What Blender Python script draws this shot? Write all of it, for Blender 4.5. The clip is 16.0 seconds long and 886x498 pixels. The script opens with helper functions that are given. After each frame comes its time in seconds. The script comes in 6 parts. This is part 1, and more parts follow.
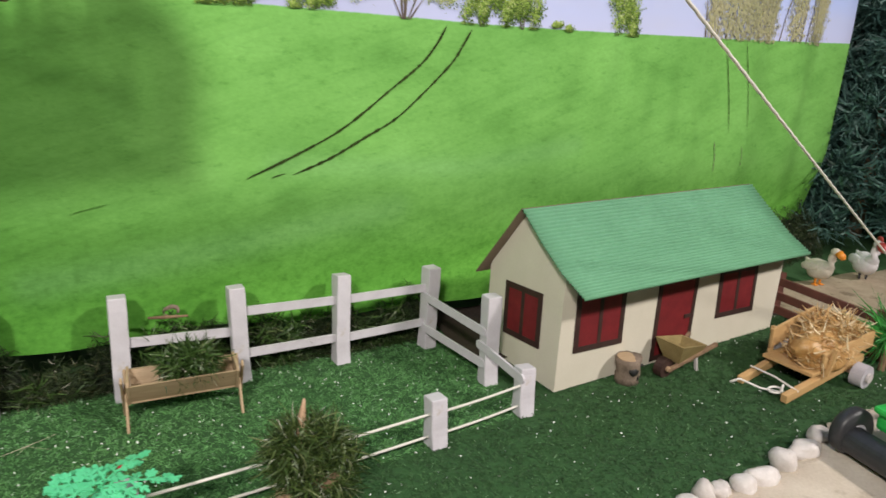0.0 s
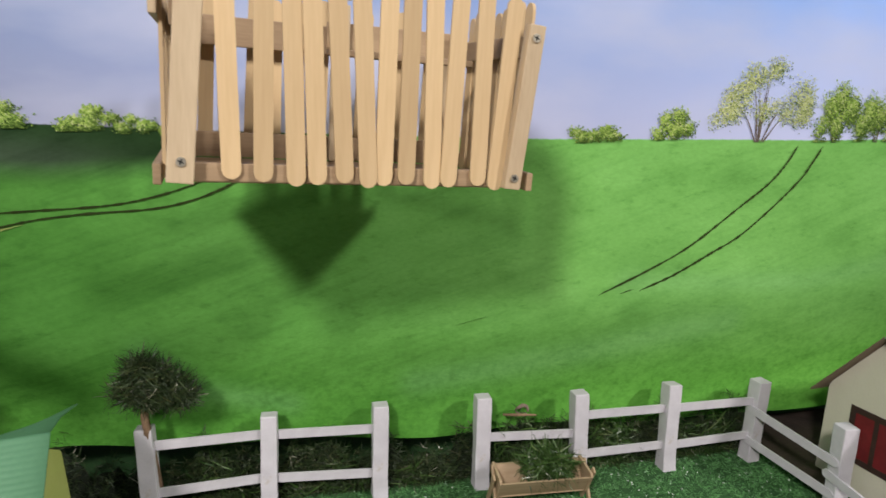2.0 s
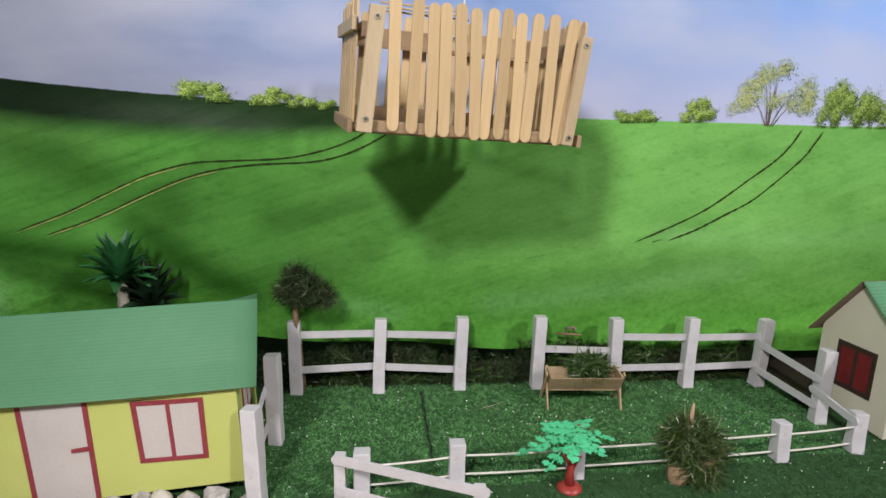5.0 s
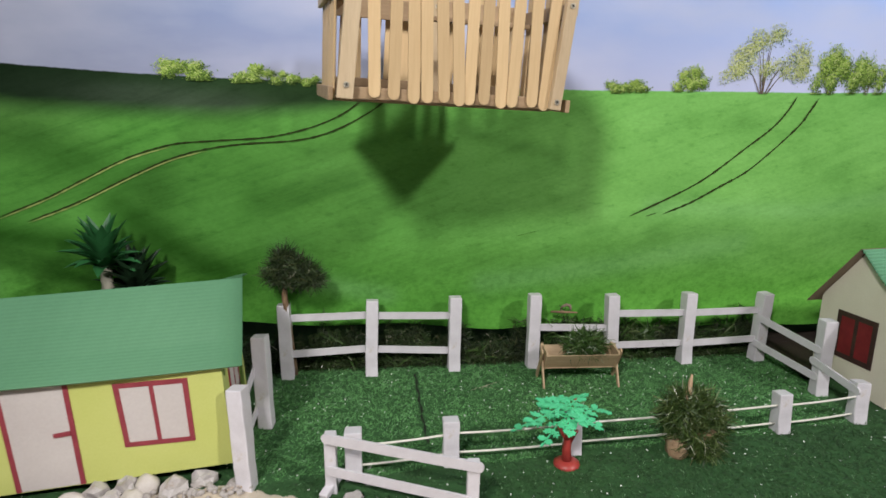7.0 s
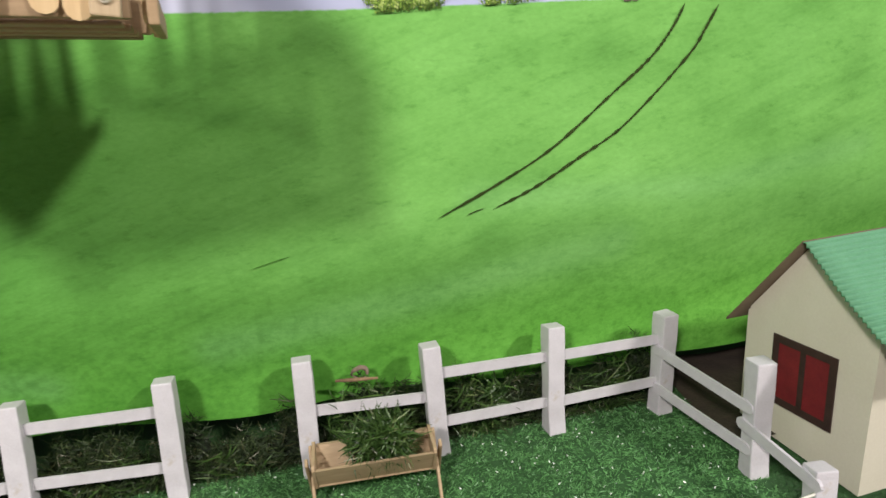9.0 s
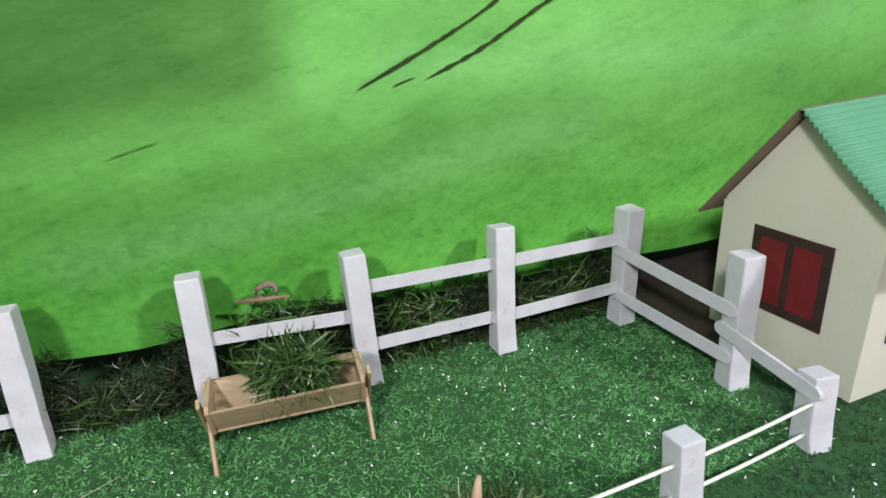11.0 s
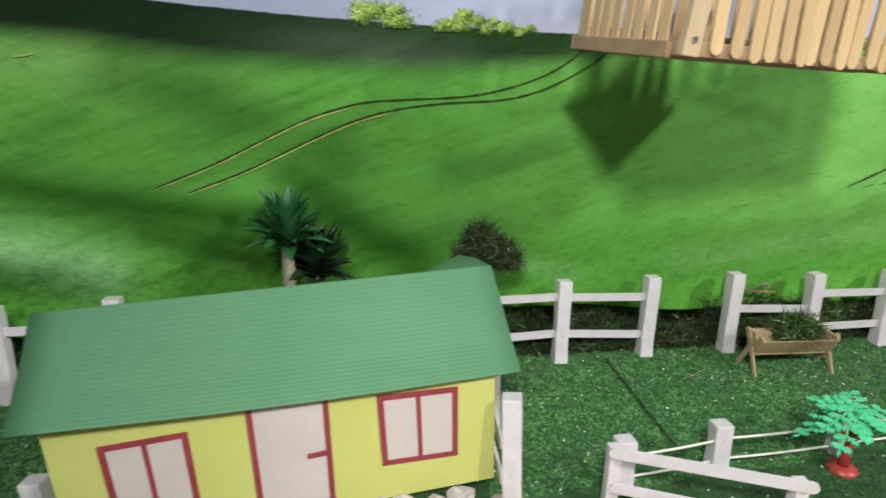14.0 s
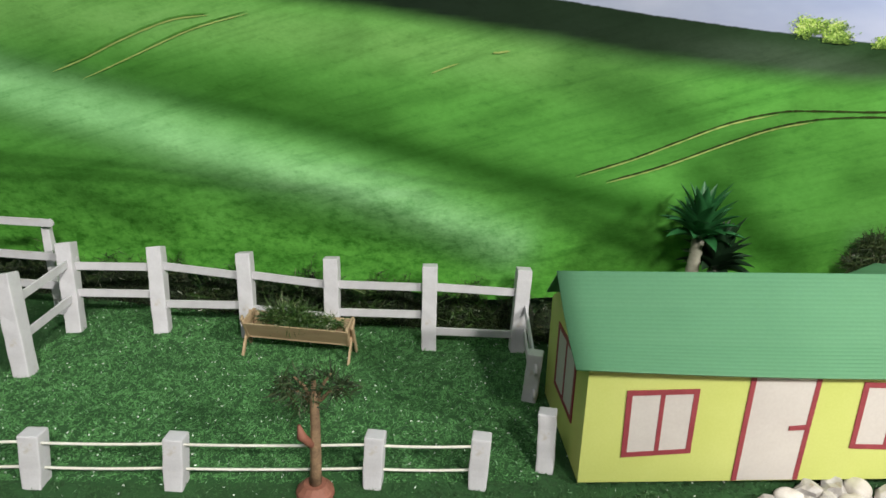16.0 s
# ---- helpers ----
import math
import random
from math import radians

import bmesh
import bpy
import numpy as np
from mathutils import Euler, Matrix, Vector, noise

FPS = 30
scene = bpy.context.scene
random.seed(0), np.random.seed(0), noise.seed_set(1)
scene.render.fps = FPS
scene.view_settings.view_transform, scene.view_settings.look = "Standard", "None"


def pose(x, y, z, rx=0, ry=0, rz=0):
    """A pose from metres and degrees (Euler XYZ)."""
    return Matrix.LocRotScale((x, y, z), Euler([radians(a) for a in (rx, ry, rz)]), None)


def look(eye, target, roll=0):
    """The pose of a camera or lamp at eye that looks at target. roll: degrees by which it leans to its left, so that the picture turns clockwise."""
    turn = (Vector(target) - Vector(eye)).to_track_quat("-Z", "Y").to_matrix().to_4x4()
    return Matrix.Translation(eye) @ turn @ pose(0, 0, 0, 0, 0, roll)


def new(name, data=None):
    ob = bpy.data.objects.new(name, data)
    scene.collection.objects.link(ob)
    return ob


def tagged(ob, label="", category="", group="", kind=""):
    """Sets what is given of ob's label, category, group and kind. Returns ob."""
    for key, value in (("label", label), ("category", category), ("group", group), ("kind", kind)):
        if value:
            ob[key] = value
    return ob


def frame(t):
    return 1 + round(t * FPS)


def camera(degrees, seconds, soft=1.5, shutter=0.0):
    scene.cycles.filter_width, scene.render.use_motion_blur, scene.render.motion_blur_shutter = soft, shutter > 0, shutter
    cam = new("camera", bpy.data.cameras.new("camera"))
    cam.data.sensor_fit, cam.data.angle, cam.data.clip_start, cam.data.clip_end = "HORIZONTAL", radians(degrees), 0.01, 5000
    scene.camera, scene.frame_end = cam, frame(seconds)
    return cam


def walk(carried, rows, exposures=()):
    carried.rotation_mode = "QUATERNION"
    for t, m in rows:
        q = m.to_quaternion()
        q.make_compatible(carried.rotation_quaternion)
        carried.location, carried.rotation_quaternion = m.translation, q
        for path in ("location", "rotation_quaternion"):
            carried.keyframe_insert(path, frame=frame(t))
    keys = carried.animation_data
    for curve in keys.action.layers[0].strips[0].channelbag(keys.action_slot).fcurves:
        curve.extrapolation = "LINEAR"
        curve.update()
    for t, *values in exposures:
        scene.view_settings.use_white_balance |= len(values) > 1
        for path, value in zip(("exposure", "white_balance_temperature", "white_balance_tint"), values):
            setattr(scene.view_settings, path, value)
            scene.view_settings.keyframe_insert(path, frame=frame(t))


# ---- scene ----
cam = camera(69.3, 16.0, soft=1.55, shutter=0.2)
PATH = [
    (0, (0.0, 0.011, 0.302), (0.801, 1.751, -0.275), 2.9),
    (0.5, (-0.052, 0.004, 0.327), (0.625, 1.799, -0.239), 2.5),
    (1, (-0.095, 0.018, 0.344), (0.452, 1.863, -0.201), 2.1),
    (1.5, (-0.122, 0.038, 0.359), (0.281, 1.925, -0.166), 1.6),
    (2, (-0.15, 0.034, 0.381), (0.099, 1.955, -0.116), 0.9),
    (2.5, (-0.166, 0.01, 0.392), (-0.037, 1.945, -0.097), 1.2),
    (3, (-0.185, -0.032, 0.399), (-0.087, 1.908, -0.077), 1.9),
    (3.5, (-0.201, -0.076, 0.406), (-0.116, 1.865, -0.067), 2.3),
    (4, (-0.198, -0.112, 0.405), (-0.127, 1.829, -0.073), 2.3),
    (4.5, (-0.19, -0.145, 0.389), (-0.116, 1.793, -0.101), 2.0),
    (4.7, (-0.187, -0.154, 0.383), (-0.119, 1.781, -0.12), 1.9),
    (6.8, (-0.187, -0.182, 0.354), (-0.115, 1.745, -0.176), 0.7),
    (7, (-0.177, -0.156, 0.351), (-0.11, 1.774, -0.171), 0.4),
    (7.5, (-0.153, -0.056, 0.331), (-0.075, 1.868, -0.208), 0.3),
    (8, (-0.097, 0.019, 0.325), (-0.002, 1.941, -0.219), -0.8),
    (8.5, (-0.036, 0.086, 0.319), (0.159, 1.993, -0.249), -2.4),
    (9, (0.013, 0.137, 0.305), (0.269, 2.033, -0.278), -3.5),
    (9.5, (0.027, 0.179, 0.285), (0.348, 2.061, -0.31), -3.9),
    (9.7, (0.033, 0.19, 0.283), (0.363, 2.052, -0.367), -3.8),
    (11.8, (0.013, 0.217, 0.237), (0.499, 1.982, -0.569), -2.4),
    (12, (-0.026, 0.186, 0.251), (0.47, 1.955, -0.54), -2.1),
    (12.5, (-0.145, 0.091, 0.305), (0.35, 1.862, -0.479), -0.6),
    (13, (-0.253, 0.03, 0.332), (0.219, 1.832, -0.396), 0.5),
    (13.5, (-0.334, -0.014, 0.348), (0.028, 1.824, -0.352), 1.4),
    (14, (-0.421, -0.055, 0.351), (-0.262, 1.822, -0.319), 1.4),
    (14.5, (-0.504, -0.09, 0.353), (-0.577, 1.792, -0.32), 2.0),
    (15, (-0.605, -0.108, 0.344), (-0.745, 1.774, -0.32), 3.1),
    (15.5, (-0.678, -0.121, 0.345), (-0.852, 1.758, -0.316), 3.5),
    (16, (-0.708, -0.128, 0.338), (-0.908, 1.749, -0.323), 3.8),
]
walk(cam, [(t, look(eye, target, roll)) for t, eye, target, roll in PATH],
     exposures=[(0.0, -0.28, 6800, 13), (2.0, -0.48, 6600, 13), (3.5, -0.50, 6500, 12), (7.0, -0.50, 6500, 11), (8.0, -0.27, 6750, 9), (9.0, -0.16, 6750, 12), (12.0, 0.0, 5800, 7), (13.0, -0.05, 6100, 8), (14.5, -0.28, 6700, 5), (15.0, -0.15, 6700, 4), (16.0, 0.07, 6700, 3)])

# ---- light ----
def area_lamp(name, eye, target, size, watts, colour):
    data = bpy.data.lights.new(name, "AREA")
    data.shape, data.size, data.energy, data.color = "DISK", size, watts, colour
    ob = new(name, data)
    ob.matrix_world = look(eye, target)
    return ob


world = bpy.data.worlds.new("room_air")
world.use_nodes = True
world.node_tree.nodes["Background"].inputs[0].default_value = (0.9, 0.95, 1.0, 1)
world.node_tree.nodes["Background"].inputs[1].default_value = 0.05
scene.world = world
def spot_lamp(name, eye, target, radius, watts, cone, soft, colour):
    """A spotlight: cone is its full angle in degrees, soft the share of it that fades."""
    data = bpy.data.lights.new(name, "SPOT")
    data.shadow_soft_size, data.energy, data.color = radius, watts, colour
    data.spot_size, data.spot_blend = radians(cone), soft
    ob = new(name, data)
    ob.matrix_world = look(eye, target)
    return ob


spot_lamp("front_lamp", (-0.60, -0.80, 1.17), (0.30, 0.56, 0.12), 0.10, 114.0, 61.0, 0.6, (1.0, 0.97, 0.93))
spot_lamp("side_lamp", (2.27, -1.56, 2.33), (-0.12, 0.55, 0.22), 0.14, 450.0, 46.0, 0.6, (1.0, 0.97, 0.94))
# Added fill for the western pen, which the two main lamps leave dark.
spot_lamp("west_lamp", (0.35, -1.9, 2.1), (-1.22, 0.43, 0.14), 0.12, 262.0, 30.0, 0.8, (1.0, 0.97, 0.94))
# Added broad fill for ambient level and west-facing walls, free of the ceiling.
area_lamp("ceiling_lamp", (-1.5, -0.7, 2.0), (-0.5, 0.35, 0.0), 1.2, 9.0, (0.95, 0.98, 1.0))

# ---- materials ----
def tree_of(name):
    m = bpy.data.materials.new(name)
    m.use_nodes = True
    nt = m.node_tree
    return m, nt, nt.nodes["Principled BSDF"]


def node(nt, kind, **inputs):
    n = nt.nodes.new(kind)
    for key, value in inputs.items():
        n.inputs[key.replace("_", " ")].default_value = value
    return n


def ramp(nt, source, stops):
    r = nt.nodes.new("ShaderNodeValToRGB")
    els = r.color_ramp.elements
    while len(els) < len(stops):
        els.new(0.5)
    for e, (p, c) in zip(els, stops):
        e.position, e.color = p, (*c, 1)
    nt.links.new(source, r.inputs[0])
    return r.outputs[0]


def mix(nt, factor, a, b, blend="MIX"):
    n = nt.nodes.new("ShaderNodeMix")
    n.data_type, n.blend_type = "RGBA", blend
    for socket, value in ((n.inputs[0], factor), (n.inputs[6], a), (n.inputs[7], b)):
        if isinstance(value, (int, float)):
            socket.default_value = value
        elif isinstance(value, tuple):
            socket.default_value = (*value, 1)
        else:
            nt.links.new(value, socket)
    return n.outputs[2]


def noise_tex(nt, scale, detail=4, rough=0.55, stretch=None, space="Object"):
    c = nt.nodes.new("ShaderNodeTexCoord")
    src = c.outputs[space]
    if stretch:
        mp = nt.nodes.new("ShaderNodeMapping")
        mp.inputs["Scale"].default_value = stretch
        nt.links.new(src, mp.inputs[0])
        src = mp.outputs[0]
    n = node(nt, "ShaderNodeTexNoise", Scale=scale, Detail=detail, Roughness=rough)
    nt.links.new(src, n.inputs["Vector"])
    return n.outputs["Fac"]


def bump(nt, bsdf, height, strength=0.3, distance=0.001):
    b = node(nt, "ShaderNodeBump", Strength=strength, Distance=distance)
    nt.links.new(height, b.inputs["Height"])
    nt.links.new(b.outputs[0], bsdf.inputs["Normal"])


def surface(name, dark, light, scale=60, rough=0.6, fine=600, stretch=None, relief=0.25, depth=0.0006, wear=None, metal=0.0, spread=(0.3, 0.7), per=None):
    """Two colours mixed by coarse and fine noise, with a little relief; wear: (colour, how much)."""
    m, nt, b = tree_of(name)
    coarse, grain = noise_tex(nt, scale, 5, stretch=stretch), noise_tex(nt, fine, 3, stretch=stretch)
    blend = nt.nodes.new("ShaderNodeMath")
    blend.operation = "MULTIPLY_ADD"
    nt.links.new(grain, blend.inputs[0])
    blend.inputs[1].default_value = 0.35
    half = nt.nodes.new("ShaderNodeMath")
    half.operation = "MULTIPLY"
    nt.links.new(coarse, half.inputs[0])
    half.inputs[1].default_value = 0.65
    nt.links.new(half.outputs[0], blend.inputs[2])
    col = ramp(nt, blend.outputs[0], [(spread[0], dark), (spread[1], light)])
    if per:
        info = nt.nodes.new("ShaderNodeObjectInfo") if per == "object" else nt.nodes.new("ShaderNodeNewGeometry")
        rnd = info.outputs["Random" if per == "object" else "Random Per Island"]
        col = mix(nt, 1.0, col, ramp(nt, rnd, [(0.0, (0.79, 0.76, 0.72)), (0.5, (0.97, 0.95, 0.92)), (1.0, (1.09, 1.07, 1.04))]), "MULTIPLY")
    if wear:
        spots = ramp(nt, noise_tex(nt, scale * 0.6, 6, 0.7), [(wear[1], (1, 1, 1)), (wear[1] + 0.08, (0, 0, 0))])
        col = mix(nt, spots, col, wear[0])
    nt.links.new(col, b.inputs["Base Color"])
    b.inputs["Roughness"].default_value, b.inputs["Metallic"].default_value = rough, metal
    bump(nt, b, blend.outputs[0], relief, depth)
    return m


def strand_mat(name, stops, rough=0.5, glint=0.0, mottle=False):
    """Blades and leaves, each with a colour of its own; glint: the share of shiny ones."""
    m, nt, b = tree_of(name)
    geo = nt.nodes.new("ShaderNodeNewGeometry")
    col = ramp(nt, geo.outputs["Random Per Island"], stops)
    patch = noise_tex(nt, 14, 4)
    if mottle:
        col = mix(nt, 1.0, col, ramp(nt, noise_tex(nt, 75, 5, 0.6), [(0.32, (0.90, 0.91, 0.90)), (0.5, (1, 1, 1)), (0.70, (1.08, 1.06, 1.08))]), "MULTIPLY")
        # Short pile reflects light much like the level sheet it stands on.
        lean = nt.nodes.new("ShaderNodeVectorMath")
        lean.operation = "MULTIPLY_ADD"
        lean.inputs[1].default_value, lean.inputs[2].default_value = (0.42, 0.42, 0.42), (0, 0, 0.78)
        nt.links.new(geo.outputs["Normal"], lean.inputs[0])
        nt.links.new(lean.outputs[0], b.inputs["Normal"])
    col = mix(nt, 1.0, col, ramp(nt, patch, [(0.3, (0.78, 0.80, 0.78)), (0.7, (1.14, 1.10, 1.10))]), "MULTIPLY")
    nt.links.new(col, b.inputs["Base Color"])
    if glint:
        shine = ramp(nt, geo.outputs["Random Per Island"], [(0.0, (rough,) * 3), (1 - glint, (rough,) * 3), (min(1.0, 1.003 - glint), (0.22,) * 3)])
        nt.links.new(shine, b.inputs["Roughness"])
    else:
        b.inputs["Roughness"].default_value = rough
    return m


WHITE = surface("white_paint", (0.545, 0.520, 0.560), (0.670, 0.646, 0.690), 70, 0.6, 900, relief=0.45, wear=((0.53, 0.48, 0.46), 0.31))
CREAM = surface("cream_card", (0.62, 0.575, 0.465), (0.71, 0.665, 0.555), 18, 0.75, 500, relief=0.12)
YELLOW = surface("yellow_card", (0.465, 0.505, 0.13), (0.535, 0.57, 0.185), 14, 0.7, 500, relief=0.12)
KHAKI = surface("kraft_card", (0.14, 0.10, 0.065), (0.21, 0.155, 0.105), 40, 0.85, 700)
RED = surface("red_paint", (0.13, 0.008, 0.012), (0.22, 0.016, 0.02), 70, 0.6, 700, relief=0.2)
BROWN_LINE = surface("dark_brown_paint", (0.025, 0.012, 0.010), (0.06, 0.028, 0.022), 80, 0.6, 800)
MAROON = surface("maroon_paint", (0.20, 0.022, 0.035), (0.30, 0.045, 0.06), 90, 0.65, 800)
PALE = surface("pale_pink_paper", (0.48, 0.435, 0.425), (0.565, 0.525, 0.51), 20, 0.75, 400, relief=0.1)
ROOF = surface("green_corrugated_card", (0.105, 0.30, 0.165), (0.145, 0.38, 0.22), 16, 0.62, 400, relief=0.15)
ROOF_B = surface("green_corrugated_card_dull", (0.074, 0.205, 0.104), (0.100, 0.257, 0.133), 9, 0.55, 400, relief=0.15)
STICK = surface("craft_stick_wood", (0.52, 0.365, 0.195), (0.68, 0.515, 0.305), 40, 0.6, 500, (1, 1, 0.06), 0.2, per="object")
LATH = surface("weathered_lath", (0.27, 0.18, 0.105), (0.45, 0.325, 0.20), 50, 0.7, 600, (0.1, 1, 1), 0.3, per="object")
UPRIGHT = surface("pale_upright_wood", (0.42, 0.31, 0.19), (0.58, 0.455, 0.30), 45, 0.65, 600, (1, 1, 0.1), 0.3)
TROUGH = surface("trough_wood", (0.37, 0.25, 0.145), (0.53, 0.39, 0.25), 60, 0.65, 500, (0.12, 1, 1), 0.3)
BARK = surface("bark", (0.11, 0.065, 0.04), (0.36, 0.23, 0.135), 110, 0.85, 700, relief=0.8, depth=0.0015)
LOG = surface("grey_brown_log", (0.10, 0.072, 0.054), (0.32, 0.245, 0.185), 130, 0.85, 700, (1, 1, 0.5), relief=0.8, depth=0.0012)
PRINTDARK = surface("printed_faint_line", (0.05, 0.17, 0.025), (0.12, 0.31, 0.055), 60, 0.6, 900)
CORE = surface("dry_cork", (0.30, 0.18, 0.10), (0.52, 0.36, 0.23), 120, 0.8, 700, relief=0.7, depth=0.001)
STEEL = surface("screw_steel", (0.50, 0.46, 0.38), (0.75, 0.70, 0.58), 300, 0.5, 1500, metal=1.0)
# Near-black, stands in for the shade inside screw slots and log hollows.
DARK = surface("dark_slot", (0.01, 0.01, 0.01), (0.02, 0.02, 0.018), 200, 0.6)
CORD = surface("white_cord", (0.70, 0.67, 0.60), (0.84, 0.81, 0.75), 300, 0.8, 2500, relief=0.6)
PEBBLE = surface("white_pebble", (0.58, 0.545, 0.53), (0.74, 0.71, 0.71), 60, 0.5, 500, relief=0.2, wear=((0.5, 0.45, 0.42), 0.34), per="object")
STONE = surface("grey_stone", (0.35, 0.33, 0.335), (0.58, 0.555, 0.565), 70, 0.6, 500, relief=0.4, wear=((0.36, 0.27, 0.2), 0.34), per="object")
SAND = surface("plaster_sand", (0.48, 0.40, 0.31), (0.66, 0.58, 0.48), 24, 0.85, 420, relief=0.5, depth=0.0012, wear=((0.36, 0.29, 0.22), 0.33))
DIRT = surface("dry_dirt", (0.26, 0.20, 0.14), (0.46, 0.37, 0.27), 40, 0.9, 420, relief=0.6, depth=0.0014, wear=((0.20, 0.15, 0.10), 0.36))
HUMUS = surface("dark_brown_soil", (0.020, 0.013, 0.009), (0.055, 0.036, 0.026), 45, 0.95, 420, relief=0.8, depth=0.0018)
SOIL = surface("turf_backing", (0.018, 0.068, 0.017), (0.030, 0.102, 0.028), 60, 0.9, 900)
MINT = surface("mint_plastic", (0.085, 0.56, 0.27), (0.12, 0.66, 0.34), 50, 0.4, 300, relief=0.05)
TOYRED = surface("red_brown_plastic", (0.30, 0.035, 0.03), (0.45, 0.06, 0.05), 50, 0.4, 300, relief=0.08)
TERRA = surface("terracotta_base", (0.20, 0.075, 0.05), (0.33, 0.13, 0.09), 60, 0.7, 500)
PALMTRUNK = surface("palm_trunk_plastic", (0.20, 0.19, 0.15), (0.35, 0.33, 0.27), 120, 0.6, 700, relief=0.4)
BARROW = surface("olive_barrow", (0.21, 0.155, 0.06), (0.36, 0.28, 0.125), 60, 0.55, 500)
BROWNRAIL = surface("brown_painted_rail", (0.09, 0.03, 0.022), (0.16, 0.055, 0.04), 60, 0.6, 500)
CARTWOOD = surface("cart_pine", (0.48, 0.28, 0.11), (0.66, 0.43, 0.20), 50, 0.6, 500, (0.15, 1, 1), 0.3)
GREYPLASTIC = surface("grey_wheel_plastic", (0.42, 0.40, 0.44), (0.55, 0.53, 0.57), 60, 0.5, 500)
BLACKPLASTIC = surface("black_plastic", (0.018, 0.019, 0.022), (0.04, 0.042, 0.046), 70, 0.45, 500, relief=0.3)
GREENPLASTIC = surface("bright_green_plastic", (0.02, 0.42, 0.07), (0.03, 0.52, 0.10), 50, 0.35, 400, relief=0.05)
GOOSE = surface("goose_plastic", (0.46, 0.42, 0.34), (0.64, 0.60, 0.52), 60, 0.55, 400)
GOOSE_W = surface("white_goose_plastic", (0.62, 0.60, 0.62), (0.76, 0.74, 0.77), 60, 0.55, 400)
ORANGE = surface("orange_beak", (0.72, 0.22, 0.02), (0.85, 0.32, 0.04), 90, 0.5, 500)
WALLPAINT = surface("room_wall_paint", (0.28, 0.28, 0.29), (0.34, 0.34, 0.35), 2, 0.85, 60, relief=0.05)
CEILPAINT = surface("room_ceiling_paint", (0.72, 0.72, 0.72), (0.78, 0.78, 0.78), 2, 0.9, 60, relief=0.05)
FLOORPAINT = surface("room_floor", (0.20, 0.18, 0.16), (0.28, 0.25, 0.22), 4, 0.6, 60)
DARKCLOTH = surface("dark_cloth", (0.008, 0.009, 0.008), (0.018, 0.018, 0.016), 30, 0.95, 400)
TURF = strand_mat("turf_blades", [(0.0, (0.017, 0.062, 0.015)), (0.4, (0.026, 0.088, 0.022)), (0.85, (0.038, 0.118, 0.033)), (0.98, (0.060, 0.160, 0.052)), (1.0, (0.20, 0.36, 0.19))], 0.7, mottle=True)
TURF_PEN = strand_mat("pen_turf_blades", [(0.0, (0.036, 0.125, 0.032)), (0.35, (0.082, 0.250, 0.070)), (0.75, (0.118, 0.330, 0.100)), (0.95, (0.160, 0.405, 0.140)), (1.0, (0.30, 0.52, 0.30))], 0.7, mottle=True)
# Near-white blades: highlights of the turf pile put in as colour.
GLINT = surface("turf_glint", (0.70, 0.76, 0.70), (0.85, 0.90, 0.84), 200, 0.3, 900)
# Near-black fill for gaps; inside the hedges it stands in for shade.
GAP_DARK = surface("dark_gap_fill", (0.004, 0.008, 0.003), (0.012, 0.020, 0.007), 90, 0.95, 700, relief=0.8, depth=0.002)
BALE = surface("orange_straw_bale", (0.36, 0.17, 0.045), (0.62, 0.38, 0.15), 90, 0.4, 500, (0.5, 1, 1.4), relief=0.7, depth=0.0012)
# The near-white last stops of these three grasses paint glints on a few strands.
MOSS_BR = strand_mat("brown_moss", [(0.0, (0.008, 0.018, 0.004)), (0.5, (0.021, 0.044, 0.010)), (0.88, (0.046, 0.076, 0.020)), (0.985, (0.080, 0.080, 0.034)), (1.0, (0.6, 0.58, 0.5))], 0.6, 0.03)
BLADE = strand_mat("broad_dry_grass", [(0.0, (0.020, 0.052, 0.010)), (0.5, (0.044, 0.100, 0.020)), (0.88, (0.078, 0.150, 0.036)), (0.97, (0.16, 0.20, 0.08)), (1.0, (0.60, 0.62, 0.50))], 0.42, 0.04)
GRASSY = strand_mat("olive_tinsel_grass", [(0.0, (0.018, 0.040, 0.008)), (0.5, (0.050, 0.096, 0.020)), (0.9, (0.110, 0.160, 0.045)), (0.975, (0.18, 0.20, 0.09)), (1.0, (0.72, 0.72, 0.62))], 0.42, 0.04)
STRAW = strand_mat("straw", [(0.0, (0.45, 0.25, 0.08)), (0.5, (0.68, 0.45, 0.20)), (1.0, (0.86, 0.74, 0.50))], 0.55)
PALMLEAF = strand_mat("palm_leaf_plastic", [(0.0, (0.014, 0.080, 0.024)), (0.6, (0.030, 0.160, 0.046)), (0.93, (0.050, 0.230, 0.065)), (1.0, (0.10, 0.050, 0.050))], 0.5)
PALMDARK = strand_mat("dull_palm_leaf_plastic", [(0.0, (0.010, 0.028, 0.012)), (0.6, (0.016, 0.052, 0.020)), (0.85, (0.024, 0.085, 0.032)), (1.0, (0.085, 0.050, 0.048))], 0.5)
PINE = strand_mat("pine_needles", [(0.0, (0.026, 0.072, 0.064)), (0.6, (0.066, 0.160, 0.138)), (0.995, (0.115, 0.240, 0.205)), (1.0, (0.16, 0.2, 0.17))], 0.5)
FROND = strand_mat("bright_fronds", [(0.0, (0.02, 0.20, 0.03)), (1.0, (0.06, 0.36, 0.07))], 0.4)
PRINTLEAF = strand_mat("printed_leaves", [(0.0, (0.09, 0.17, 0.03)), (0.4, (0.24, 0.40, 0.07)), (0.8, (0.42, 0.56, 0.14)), (1.0, (0.58, 0.64, 0.32))], 0.6)
